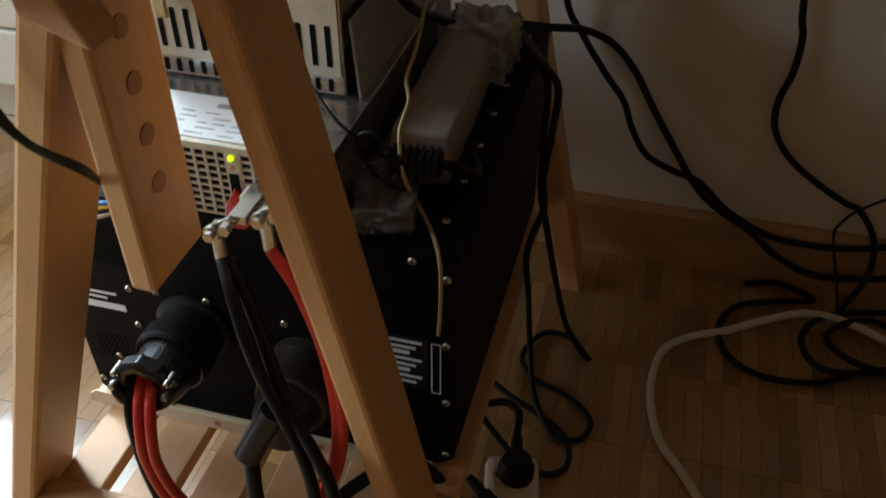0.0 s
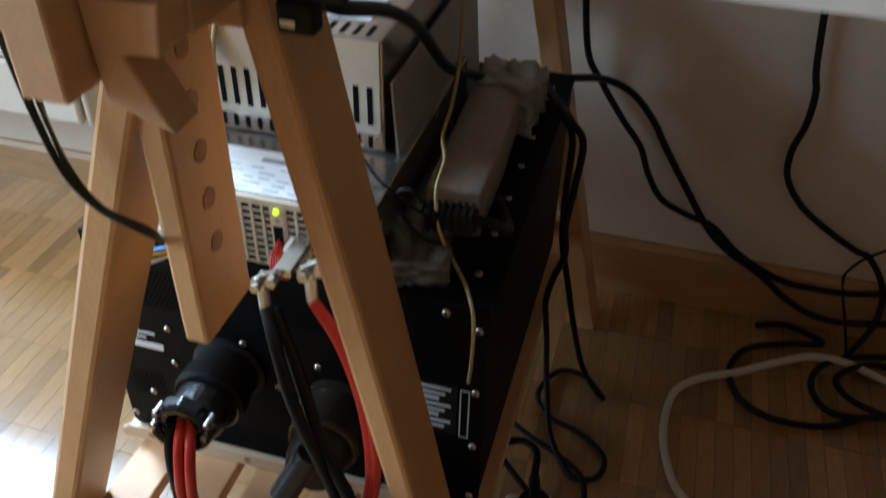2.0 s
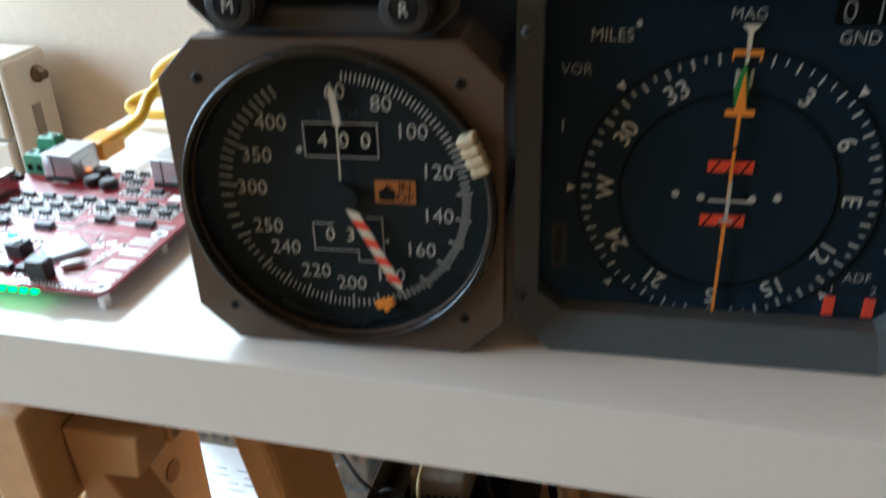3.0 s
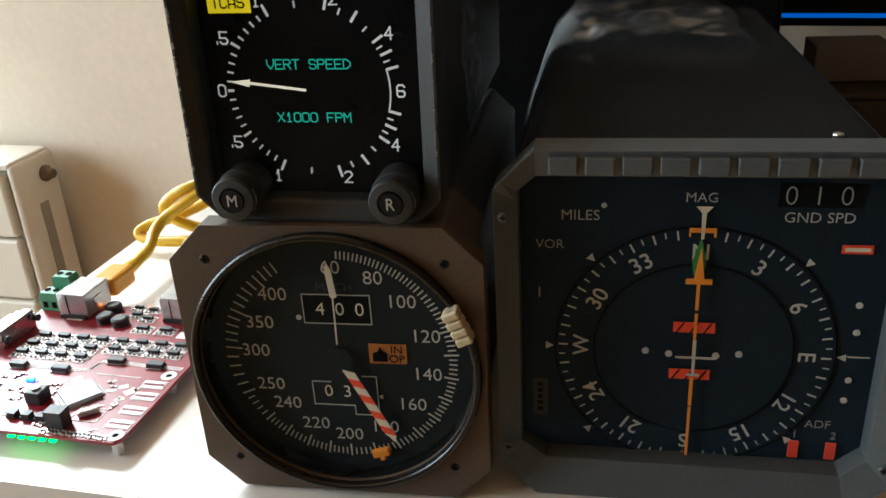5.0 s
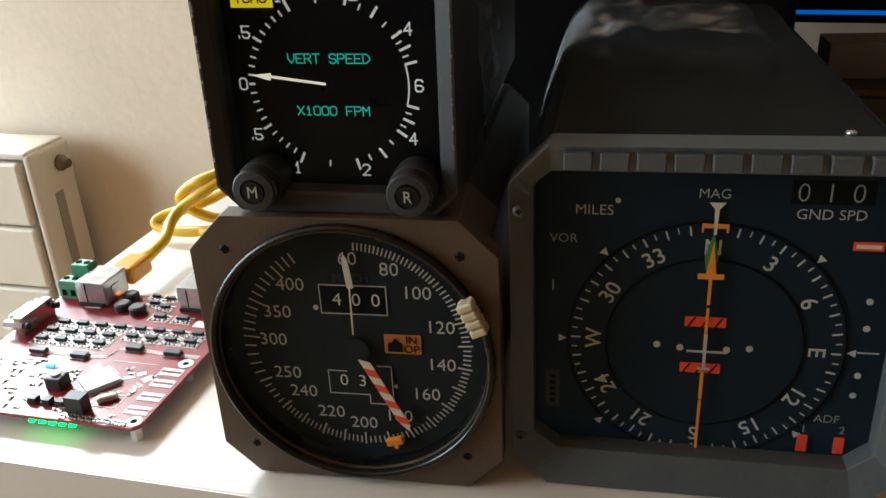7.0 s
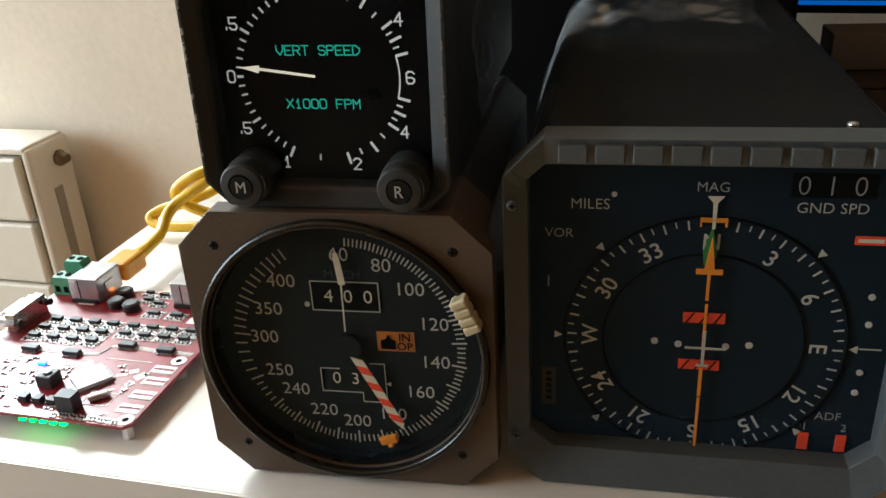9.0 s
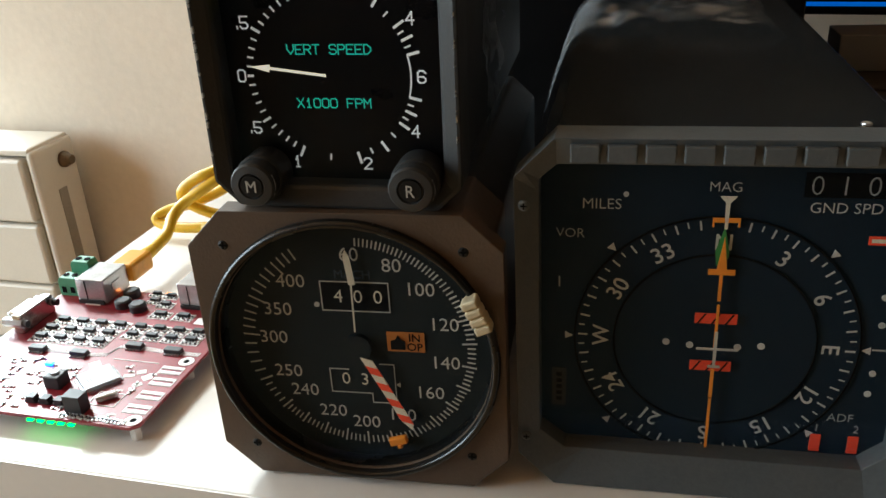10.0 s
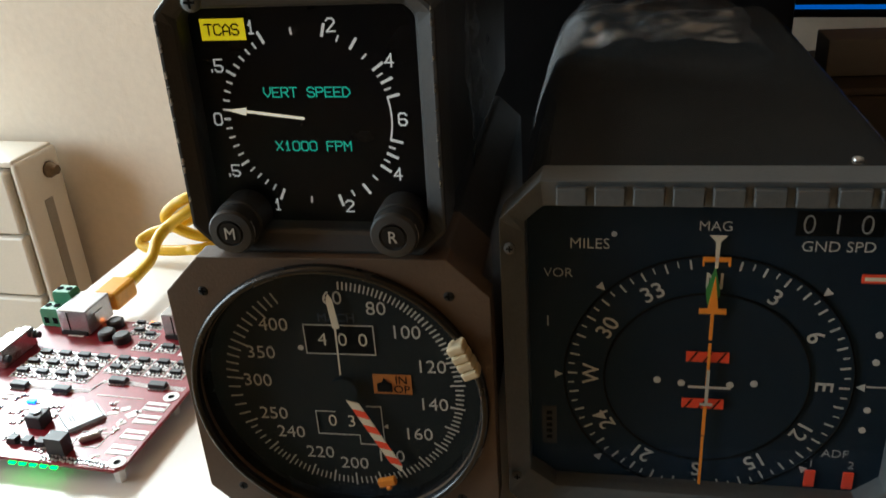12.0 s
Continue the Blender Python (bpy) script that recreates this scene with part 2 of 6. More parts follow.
def box(bm, x0, x1, y0, y1, z0, z1, m=None):
    vs = [bm.verts.new((x, y, z)) for x in (x0, x1) for y in (y0, y1) for z in (z0, z1)]
    for q in ((0, 1, 3, 2), (4, 6, 7, 5), (0, 4, 5, 1), (2, 3, 7, 6), (0, 2, 6, 4), (1, 5, 7, 3)):
        bm.faces.new([vs[i] for i in q])
    if m is not None:
        bmesh.ops.transform(bm, matrix=m, verts=vs)
    return bm


def boxed(*a, m=None):
    return box(bmesh.new(), *a, m=m)


def prism(poly, y0, y1, axis="y", bm=None):
    """A polygon drawn in the plane across the axis, given thickness along it."""
    bm = bm or bmesh.new()
    put = {"y": lambda a, b, c: (a, c, b), "x": lambda a, b, c: (c, a, b), "z": lambda a, b, c: (a, b, c)}[axis]
    lo = [bm.verts.new(put(a, b, y0)) for a, b in poly]
    hi = [bm.verts.new(put(a, b, y1)) for a, b in poly]
    bm.faces.new(lo), bm.faces.new(hi[::-1])
    for i in range(len(poly)):
        j = (i + 1) % len(poly)
        bm.faces.new((lo[i], hi[i], hi[j], lo[j]))
    return bm


def cyl(r, y0, y1, cx=0.0, cz=0.0, axis="y", n=32, r2=None, bm=None):
    """A cylinder or cone along an axis."""
    bm = bm or bmesh.new()
    put = {"y": lambda a, b, c: (a, c, b), "x": lambda a, b, c: (c, a, b), "z": lambda a, b, c: (a, b, c)}[axis]
    rr = r if r2 is None else r2
    ang = [2 * math.pi * i / n for i in range(n)]
    lo = [bm.verts.new(put(cx + r * math.cos(a), cz + r * math.sin(a), y0)) for a in ang]
    hi = [bm.verts.new(put(cx + rr * math.cos(a), cz + rr * math.sin(a), y1)) for a in ang]
    bm.faces.new(lo), bm.faces.new(hi[::-1])
    for i in range(n):
        j = (i + 1) % n
        bm.faces.new((lo[i], hi[i], hi[j], lo[j]))
    return bm


def lathe(profile, n=48, axis="y", cx=0.0, cz=0.0, closed=True):
    """A profile of (radius, along) turned round an axis."""
    bm = bmesh.new()
    put = {"y": lambda a, b, c: (a, c, b), "x": lambda a, b, c: (c, a, b), "z": lambda a, b, c: (a, b, c)}[axis]
    rings = []
    for i in range(n):
        a = 2 * math.pi * i / n
        rings.append([bm.verts.new(put(cx + r * math.cos(a), cz + r * math.sin(a), y)) for r, y in profile])
    k = len(profile)
    for i in range(n):
        p, q = rings[i], rings[(i + 1) % n]
        for j in range(k if closed else k - 1):
            bm.faces.new((p[j], p[(j + 1) % k], q[(j + 1) % k], q[j]))
    return bm


def polar(poly, a):
    """The distance at which a ray from the origin at the angle a leaves a polygon."""
    dx, dz = math.cos(a), math.sin(a)
    best = 0.0
    for i in range(len(poly)):
        (x0, z0), (x1, z1) = poly[i], poly[(i + 1) % len(poly)]
        ex, ez = x1 - x0, z1 - z0
        det = dx * -ez + dz * ex
        if abs(det) < 1e-12:
            continue
        t = (x0 * -ez + z0 * ex) / det
        s = (dx * z0 - dz * x0) / det
        if t > 0 and -1e-6 <= s <= 1 + 1e-6:
            best = max(best, t)
    return best


def frame_plate(outer, inner, y0, y1, n=64, lip=0.0):
    """A plate with a hole; outer and inner are polygons, or inner a radius. lip sinks the inner edge."""
    angs = {round(2 * math.pi * i / n, 6) for i in range(n)}
    for poly in (outer, inner if isinstance(inner, list) else []):
        angs |= {round(math.atan2(z, x) % (2 * math.pi), 6) for x, z in poly}
    angs = sorted(angs)
    bm = bmesh.new()
    cols = []
    for a in angs:
        ro = polar(outer, a)
        ri = polar(inner, a) if isinstance(inner, list) else inner
        c, s = math.cos(a), math.sin(a)
        cols.append([bm.verts.new((r * c, y, r * s)) for r, y in ((ro, y0), (ri, y0 + lip), (ri, y1), (ro, y1))])
    for i in range(len(cols)):
        p, q = cols[i], cols[(i + 1) % len(cols)]
        for j in range(4):
            bm.faces.new((p[j], p[(j + 1) % 4], q[(j + 1) % 4], q[j]))
    return bm


def octagon(w, h, c):
    """Half width, half height and the cut of the corners."""
    return [(w, -h + c), (w, h - c), (w - c, h), (-w + c, h), (-w, h - c), (-w, -h + c), (-w + c, -h), (w - c, -h)]


def smooth_line(pts, steps=8):
    """A smooth line through the points."""
    p = [Vector(v) for v in pts]
    p = [2 * p[0] - p[1]] + p + [2 * p[-1] - p[-2]]
    out = []
    for i in range(1, len(p) - 2):
        for k in range(steps):
            t = k / steps
            a, b, c, d = p[i - 1], p[i], p[i + 1], p[i + 2]
            out.append(0.5 * (2 * b + (c - a) * t + (2 * a - 5 * b + 4 * c - d) * t * t + (3 * b - a - 3 * c + d) * t ** 3))
    out.append(p[-2])
    return out


def tube_bm(pts, r, steps=8, n=10, bm=None, ripple=0.0):
    bm = bm or bmesh.new()
    line = smooth_line(pts, steps)
    up = Vector((0.13, 0.21, 0.97))
    rings = []
    for i, v in enumerate(line):
        d = (line[min(i + 1, len(line) - 1)] - line[max(i - 1, 0)]).normalized()
        side = d.cross(up)
        if side.length < 0.05:
            side = d.cross(Vector((1, 0, 0)))
        side.normalize()
        up2 = side.cross(d).normalized()
        up = up2
        rr = r * (1 + (ripple if i % 2 else 0.0))
        rings.append([bm.verts.new(v + rr * (math.cos(2 * math.pi * k / n) * side + math.sin(2 * math.pi * k / n) * up2)) for k in range(n)])
    for a, b in zip(rings, rings[1:]):
        for k in range(n):
            bm.faces.new((a[k], a[(k + 1) % n], b[(k + 1) % n], b[k]))
    bm.faces.new(rings[0][::-1]), bm.faces.new(rings[-1])
    return bm


def cable(name, pts, r, mat, label, category="cable", parent=None, steps=8, group=""):
    ob = part(name, tube_bm(pts, r, steps), mat, parent, "" if not parent else label, smooth=True)
    if not parent:
        tagged(ob, label, category, group)
    return ob


def lettering(body, size, x, z, y, parent, mat="white", turn=0.0, squeeze=1.0, bold=0.0, name="lettering"):
    """Words on a face that looks towards -y, centred at (x, z), turned clockwise by degrees."""
    cu = bpy.data.curves.new(name, "FONT")
    cu.body, cu.size, cu.extrude, cu.offset, cu.resolution_u = body, size, 0.00008, bold, 3
    ob = bpy.data.objects.new(name, cu)
    scene.collection.objects.link(ob)
    bpy.context.view_layer.update()
    me = bpy.data.meshes.new_from_object(ob.evaluated_get(bpy.context.evaluated_depsgraph_get()))
    bpy.data.objects.remove(ob)
    bpy.data.curves.remove(cu)
    xs, ys = [v.co.x for v in me.vertices], [v.co.y for v in me.vertices]
    cx, cy = (min(xs) + max(xs)) / 2, (min(ys) + max(ys)) / 2
    me.transform(Matrix.Translation((x, y, z)) @ pose(0, 0, 0, 90) @ pose(0, 0, 0, 0, 0, -turn)
                 @ Matrix.Diagonal((squeeze, 1, 1, 1)) @ Matrix.Translation((-cx, -cy, 0)))
    me.materials.clear()
    me.name = name
    return from_mesh(name, me, mat, parent)


def strokes(items, y0, y1):
    """Flat marks on a dial: (angle clockwise from the top, inner radius, outer radius, width)."""
    bm = bmesh.new()
    for a, r0, r1, w in items:
        m = pose(0, 0, 0, 0, a, 0)
        box(bm, -w / 2, w / 2, y0, y1, r0, r1, m)
    return bm


def flat(poly, y, t=0.0004):
    return prism(poly, y - t, y)


def ruled(x0, x1, z0, z1, w, y, t=0.0003):
    """A thin outlined oblong."""
    bm = bmesh.new()
    for a in ((x0, x1, y - t, y, z1 - w, z1), (x0, x1, y - t, y, z0, z0 + w), (x0, x0 + w, y - t, y, z0, z1), (x1 - w, x1, y - t, y, z0, z1)):
        box(bm, *a)
    return bm


def screw_head(parent, x, z, y, r, mat="screw", m=None):
    """A small domed cross-head screw that looks towards -y."""
    bm = lathe([(0.0001, y), (r, y), (r, y - r * 0.25), (r * 0.6, y - r * 0.5), (0.0001, y - r * 0.55)], 14, cx=x, cz=z)
    if m is not None:
        bm.transform(m)
    s = part("screw", bm, mat, parent, smooth=True)
    bm = bmesh.new()
    box(bm, x - r * 0.55, x + r * 0.55, y - r * 0.6, y - r * 0.5, z - r * 0.11, z + r * 0.11)
    box(bm, x - r * 0.11, x + r * 0.11, y - r * 0.602, y - r * 0.502, z - r * 0.55, z + r * 0.55)
    if m is not None:
        bm.transform(m)
    part("slot", bm, "recess", s)
    return s


# ---- the room ----
X0, X1, Y1 = DOOR_X, 4.6, -5.6
TOP = 0.75


def setting(name, bm, mat, label, category):
    return tagged(part(name, bm, mat), label, category, kind="structure")


setting("floor", boxed(X0 - 0.2, X1 + 0.2, Y1 - 0.2, WALL_Y + 0.2, -0.12, -0.004), "floor_gap", "dark joints under the oak parquet floor", "floor")
setting("ceiling", boxed(X0 - 0.2, X1 + 0.2, Y1 - 0.2, WALL_Y + 0.2, 2.5, 2.6), "ceiling", "plain pine boarded ceiling", "ceiling")
bm = bmesh.new()
for a in ((X0 - 0.2, WIN_X0, WALL_Y, WALL_Y + 0.2, 0, 2.5), (WIN_X1, X1 + 0.2, WALL_Y, WALL_Y + 0.2, 0, 2.5),
          (WIN_X0, WIN_X1, WALL_Y, WALL_Y + 0.2, 0, WIN_Z0), (WIN_X0, WIN_X1, WALL_Y, WALL_Y + 0.2, WIN_Z1, 2.5)):
    box(bm, *a)
setting("wall_north", bm, "wall", "cream wall with coarse plaster texture and a window", "wall")
# south and east walls stay unseen; their dark colour holds down the fill light
setting("wall_south", boxed(X0 - 0.2, X1 + 0.2, Y1 - 0.2, Y1, 0, 2.5), "far_wall", "unseen plain wall, coloured dark to cut bounced light", "wall")
setting("wall_east", boxed(X1, X1 + 0.2, Y1, WALL_Y, 0, 2.5), "far_wall", "unseen plain wall, coloured dark to cut bounced light", "wall")
bm = bmesh.new()
for a in ((X0 - 0.2, X0, Y1, DOOR_Y0, 0, 2.5), (X0 - 0.2, X0, DOOR_Y1, WALL_Y, 0, 2.5), (X0 - 0.2, X0, DOOR_Y0, DOOR_Y1, DOOR_Z1, 2.5), (X0 - 0.2, X0, DOOR_Y0, DOOR_Y1, 0, DOOR_Z0)):
    box(bm, *a)
setting("wall_west", bm, "wall", "cream wall with a wide window opening", "wall")


def glazing(name, m, w, h, label):
    t = base(name, m, label, "window", kind="structure")
    for a in ((0, 0.05, 0, h), (w - 0.05, w, 0, h), (0.05, w - 0.05, 0, 0.05), (0.05, w - 0.05, h - 0.05, h)):
        part("window_frame", boxed(a[0], a[1], -0.03, 0.03, a[2], a[3]), "white_plastic", t, bevel=0.004)
    part("pane", boxed(0.05, w - 0.05, -0.004, 0.004, 0.05, h - 0.05), "window_glass", t).visible_shadow = False


glazing("window_1", pose(WIN_X0, WALL_Y + 0.12, WIN_Z0), WIN_X1 - WIN_X0, WIN_Z1 - WIN_Z0, "white framed window above the radiator")
glazing("window_2", pose(X0 - 0.12, DOOR_Y0, DOOR_Z0, 0, 0, 90), DOOR_Y1 - DOOR_Y0, DOOR_Z1 - DOOR_Z0, "white framed wide side window")
bm = bmesh.new()
for x0, x1, top in ((X0, -0.30, 0.068), (-0.30, X1, 0.090)):
    prism([(WALL_Y, 0), (WALL_Y, top), (WALL_Y - 0.006, top), (WALL_Y - 0.012, top - 0.008), (WALL_Y - 0.012, 0)], x0, x1, "x", bm)
setting("baseboard", bm, "base", "stained oak baseboard along the wall", "baseboard")


# ---- table ----
TX0, TX1, TY1 = -0.222, 1.28, 0.715
table = base("tabletop", pose(0.5, 0.35, TOP - 0.034), "thick white foil-covered tabletop lying on wooden trestles", "table")
part("board", boxed(TX0 - 0.4992, TX1 - 0.5008, 0.0038 - 0.35, TY1 - 0.35, 0.0, 0.034), "desk", table, bevel=0.0008)
part("edge_band", boxed(TX0 - 0.5, TX1 - 0.5, 0.003 - 0.35, 0.0037 - 0.35, 0.0002, 0.0338), "desk", table)
for x in (TX0 - 0.5, TX1 - 0.5007):
    part("edge_band", boxed(x, x + 0.0007, 0.0038 - 0.35, TY1 - 0.35, 0.0002, 0.0338), "desk", table)


# ---- trestle with adjustable rail ----
def slanted(x_top, z_top, x_bot, z_bot, w, y0, y1):
    """A leg between two heights, w wide along x, upright in y."""
    return prism([(x_bot, z_bot), (x_bot + w, z_bot), (x_top + w, z_top), (x_top, z_top)], y0, y1)


def trestle(name, m, label):
    t = base(name, m, label, "trestle", "trestles under the table")
    part("leg", slanted(-0.156, 0.672, -0.406, 0.0, 0.0235, 0.068, 0.128), "beech", t, bevel=0.004)
    part("leg", slanted(-0.1265, 0.670, 0.0067, 0.0, 0.0210, 0.112, 0.174), "beech", t, bevel=0.004)
    part("leg", slanted(-0.156, 0.672, -0.408, 0.0, 0.024, 0.63, 0.68), "beech", t, bevel=0.002)
    part("leg", slanted(-0.100, 0.670, 0.046, 0.0, 0.026, 0.63, 0.68), "beech", t, bevel=0.002)
    # front rail block with its notch, running back under the tabletop
    part("rail", prism([(-0.152, 0.672), (-0.1135, 0.672), (-0.1135, 0.634), (-0.152, 0.634)], 0.105, 0.68), "beech_y", t, bevel=0.002)
    part("rail_cheek", boxed(-0.1515, -0.137, 0.062, 0.1045, 0.634, 0.6715), "beech_y", t, bevel=0.001)
    part("rail_top", boxed(-0.1365, -0.1135, 0.062, 0.1045, 0.6495, 0.6715), "beech_y", t, bevel=0.001)
    part("rail_end", prism([(-0.153, 0.672), (-0.1135, 0.673), (-0.1175, 0.648), (-0.136, 0.647), (-0.1165, 0.610), (-0.150, 0.622)], 0.038, 0.0615), "beech_y", t, bevel=0.0015)
    part("rail", prism([(-0.225, 0.693), (-0.1535, 0.693), (-0.1535, 0.629), (-0.178, 0.629), (-0.178, 0.660), (-0.225, 0.660)], 0.018, 0.68), "beech_y", t, bevel=0.002)
    for y in (0.072, 0.60):
        post = part("post", boxed(-0.164, -0.147, y, y + 0.060, 0.434, 0.64), "beech", t, bevel=0.003)
        for k in range(5):
            part("peg_hole", cyl(0.0066, -0.1468, -0.1462, y + 0.028, 0.497 + 0.0315 * k, "x", 20), "hole", post)
    part("rung", boxed(-0.332, 0.0, 0.070, 0.094, 0.108, 0.164), "beech_x", t, bevel=0.002)
    part("rung", boxed(-0.332, 0.012, 0.645, 0.669, 0.108, 0.164), "beech_x", t, bevel=0.002)
    for k in range(6):
        x = -0.326 + 0.060 * k
        part("slat", boxed(x, x + 0.042, 0.094, 0.645, 0.134, 0.149), "beech_y", t, bevel=0.0015)
    return t


first = trestle("trestle", pose(0, 0, 0), "beech wood trestle with drilled height post and slatted shelf")
copy_thing(first, pose(1.25, 0, 0))


# ---- parquet, last of the setting's pieces in this block ----
def parquet():
    """Mosaic parquet: short strips side by side, in rows along the wall."""
    w, long, first = 0.0212, 0.1255, WALL_Y - 0.1
    h = (w / 2 - 0.00025, long / 2 - 0.00035)
    mesh = bpy.data.meshes.new("strip")
    bm = boxed(-h[0], h[0], -h[1], h[1], -0.006, 0.0)
    bm.to_mesh(mesh)
    bm.free()
    mesh.materials.append(M["parquet"])
    floor = bpy.data.objects["floor"]
    verts, faces = [], []
    count = 0
    rng = random.Random(5)
    for j in range(-1, int((WALL_Y - Y1) / long) + 1):
        cy = first - (j + 0.5) * long
        for i in range(int((X1 - X0) / w) + 1):
            x, z = X0 + (i + 0.5) * w, rng.uniform(-0.00015, 0.0)
            if -0.98 < x < 0.60 and 0 <= j < 4 and count < 300:
                count += 1
                s = new("strip", mesh)
                s.location, s.parent = (x, cy, z), floor
            else:
                n = len(verts)
                verts += [(x + a * h[0], cy + b * h[1], c) for a in (-1, 1) for b in (-1, 1) for c in (-0.006, z)]
                faces += [[n + k for k in q] for q in ((1, 5, 7, 3), (0, 1, 3, 2), (4, 6, 7, 5), (0, 4, 5, 1), (2, 3, 7, 6))]
    me = bpy.data.meshes.new("strips")
    me.from_pydata(verts, [], faces)
    tagged(from_mesh("strips", me, "parquet", floor), kind="stuff")


# ---- instruments on the table ----
YAW = 5.6


def at_table(x, y, z, yaw=YAW):
    """A pose in the instruments' own slightly turned row on the table."""
    return pose(0, 0, 0, 0, 0, YAW) @ pose(x, y, z, 0, 0, yaw - YAW)


# stroke letters of the lit display: points on a grid 4 wide and 6 high, strokes parted by spaces
STROKES = {
    "V": "06-03-20-43-46", "E": "46-06-00-40 03-33", "R": "00-06-36-45-44-33-03 23-40", "T": "06-46 26-20", "S": "45-36-16-05-04-13-33-42-41-30-10-01",
    "P": "00-06-36-45-44-33-03", "D": "00-06-26-44-42-20-00", "X": "00-46 06-40", "F": "00-06-46 03-33", "M": "00-06-23-46-40", "C": "45-36-16-05-01-10-30-41",
    "A": "00-04-26-44-40 02-42", "0": "10-01-05-16-36-45-41-30-10", "1": "14-26-20 10-30", "2": "05-16-36-45-44-00-40", "4": "30-36-02-42", "5": "46-06-03-33-42-41-30-10-01",
    "6": "45-36-16-05-01-10-30-41-42-33-03", ".": "20-21",
}


def stroke_text(body, w, h, x, z, y, parent, mat, pitch=1.26, pen=0.00042, name="lettering"):
    """Words drawn with a round-ended pen, centred at (x, z); w and h are one letter's size."""
    bm = bmesh.new()
    left = x - (len(body) - 1) * pitch * w / 2 - w / 2
    for k, c in enumerate(body):
        for line in STROKES.get(c, "").split():
            p = [(left + k * pitch * w + int(q[0]) * w / 4, z - h / 2 + int(q[1]) * h / 6) for q in line.split("-")]
            for (x0, z0), (x1, z1) in zip(p, p[1:]):
                d = Vector((x1 - x0, z1 - z0)).normalized() * pen / 2
                n = Vector((-d.y, d.x))
                prism([(x0 - d.x + n.x, z0 - d.y + n.y), (x0 - d.x - n.x, z0 - d.y - n.y), (x1 + d.x - n.x, z1 + d.y - n.y), (x1 + d.x + n.x, z1 + d.y + n.y)], y - 0.00012, y, bm=bm)
    return part(name, bm, mat, parent)


def airspeed_indicator():
    h = 0.0540
    t = base("airspeed_indicator", at_table(0.0020, 0.020, TOP + h + 0.001, 4.6), "brown-grey aircraft airspeed indicator with black round dial on the table", "instrument")
    outer = octagon(0.0540, h, 0.0130)
    part("bezel", frame_plate(outer, 0.0490, 0.0, 0.009, 96), "asi_bezel", t, bevel=0.0008)
    part("case", prism(octagon(0.049, 0.049, 0.011), 0.009, 0.050), "asi_bezel", t, bevel=0.001)
    part("rear_case", prism(octagon(0.0482, 0.0482, 0.011), 0.0502, 0.205), "vsi_case", t, "dark rear of the case", bevel=0.001)
    part("foot_rail", boxed(-0.040, 0.040, 0.030, 0.180, -h - 0.001, -0.0488), "asi_bezel", t)
    part("ring", lathe([(0.0490, 0.004), (0.0522, 0.0), (0.0522, -0.0012), (0.0515, -0.0026), (0.0502, -0.003), (0.0494, -0.0018), (0.0488, 0.003), (0.0482, 0.007), (0.0490, 0.007)], 112),
         "ring", t, "black polished ring round the glass", smooth=True)
    part("dial", cyl(0.0488, 0.0068, 0.0088, n=96), "dial", t, "matt black dial")
    for x, z in ((-0.041, 0.0415), (0.041, 0.0412), (-0.0412, -0.0405), (0.0408, -0.0402)):
        screw_head(t, x, z, 0.0009, 0.0023, "vsi_case")
    cx, cz, y = 0.0006, 0.0002, 0.0067
    knots = [(60, 3.4), (80, 24), (100, 46), (120, 72.6), (140, 99.8), (160, 126), (180, 153.4), (200, 180), (220, 203.6), (240, 228.4), (250, 246.8), (300, 274), (350, 296), (400, 318.4), (430, 330)]
    reach = {60: 36.0, 80: 35.3, 100: 33.7, 120: 33.5, 140: 32.2, 160: 31.4, 180: 32.2, 200: 32.8, 220: 31.1, 240: 29.9, 250: 30.2, 300: 31.5, 350: 31.6, 400: 33.7}
    marks = []

    def angle(v):
        for (a, p), (b, q) in zip(knots, knots[1:]):
            if a <= v <= b:
                return p + (q - p) * (v - a) / (b - a)

    for v in range(60, 252, 2):
        long = v % 10 == 0 and v >= 120
        marks.append((angle(v), 0.0375 if long else 0.0392, 0.0428 if long else 0.0421, 0.00048 if v % 10 else 0.00058))
    for v in range(260, 431, 10):
        marks.append((angle(v), 0.0368 if v % 50 == 0 else 0.0385, 0.0430, 0.0005))
    bm = strokes(marks, y - 0.0002, y)
    bm.transform(Matrix.Translation((cx, 0, cz)))
    part("scale", bm, "dial_white", t)
    for v, a in knots[:-1]:
        a, r = radians(a if v != 60 else -0.3), reach[v] / 1000
        lettering(str(v), 0.0072, cx + r * math.sin(a), cz + r * math.cos(a), y - 0.0001, t, "dial_white", name="numeral", bold=-0.00004)
    part("window_outline", ruled(-0.0112, 0.0134, 0.0141, 0.0258, 0.00032, y), "dial_white", t)
    part("window_recess", boxed(-0.0107, 0.0129, y - 0.0001, y + 0.0002, 0.0146, 0.0253), "recess", t)
    for k, c in enumerate("400"):
        lettering(c, 0.0072, -0.0049 + 0.0071 * k, 0.0201, y - 0.0002, t, "cream_paint", name="numeral", bold=-0.00006)
    part("dot", cyl(0.0010, y - 0.0003, y, -0.0130, 0.0164, n=16), "dial_white", t)
    lettering("MACH", 0.0046, 0.0008, 0.0286, y - 0.0001, t, "faint_blue")
    bm = bmesh.new()
    for a in ((-0.0114, -0.0111, -0.0197, -0.0098), (-0.0114, 0.0041, -0.0200, -0.0197), (0.0038, 0.0041, -0.0236, -0.0200), (0.0038, 0.0130, -0.0239, -0.0236),
              (0.0127, 0.0130, -0.0236, -0.0070), (0.0075, 0.0127, -0.0073, -0.0070), (-0.0111, -0.0040, -0.0101, -0.0098)):
        box(bm, a[0], a[1], y - 0.0003, y, a[2], a[3])
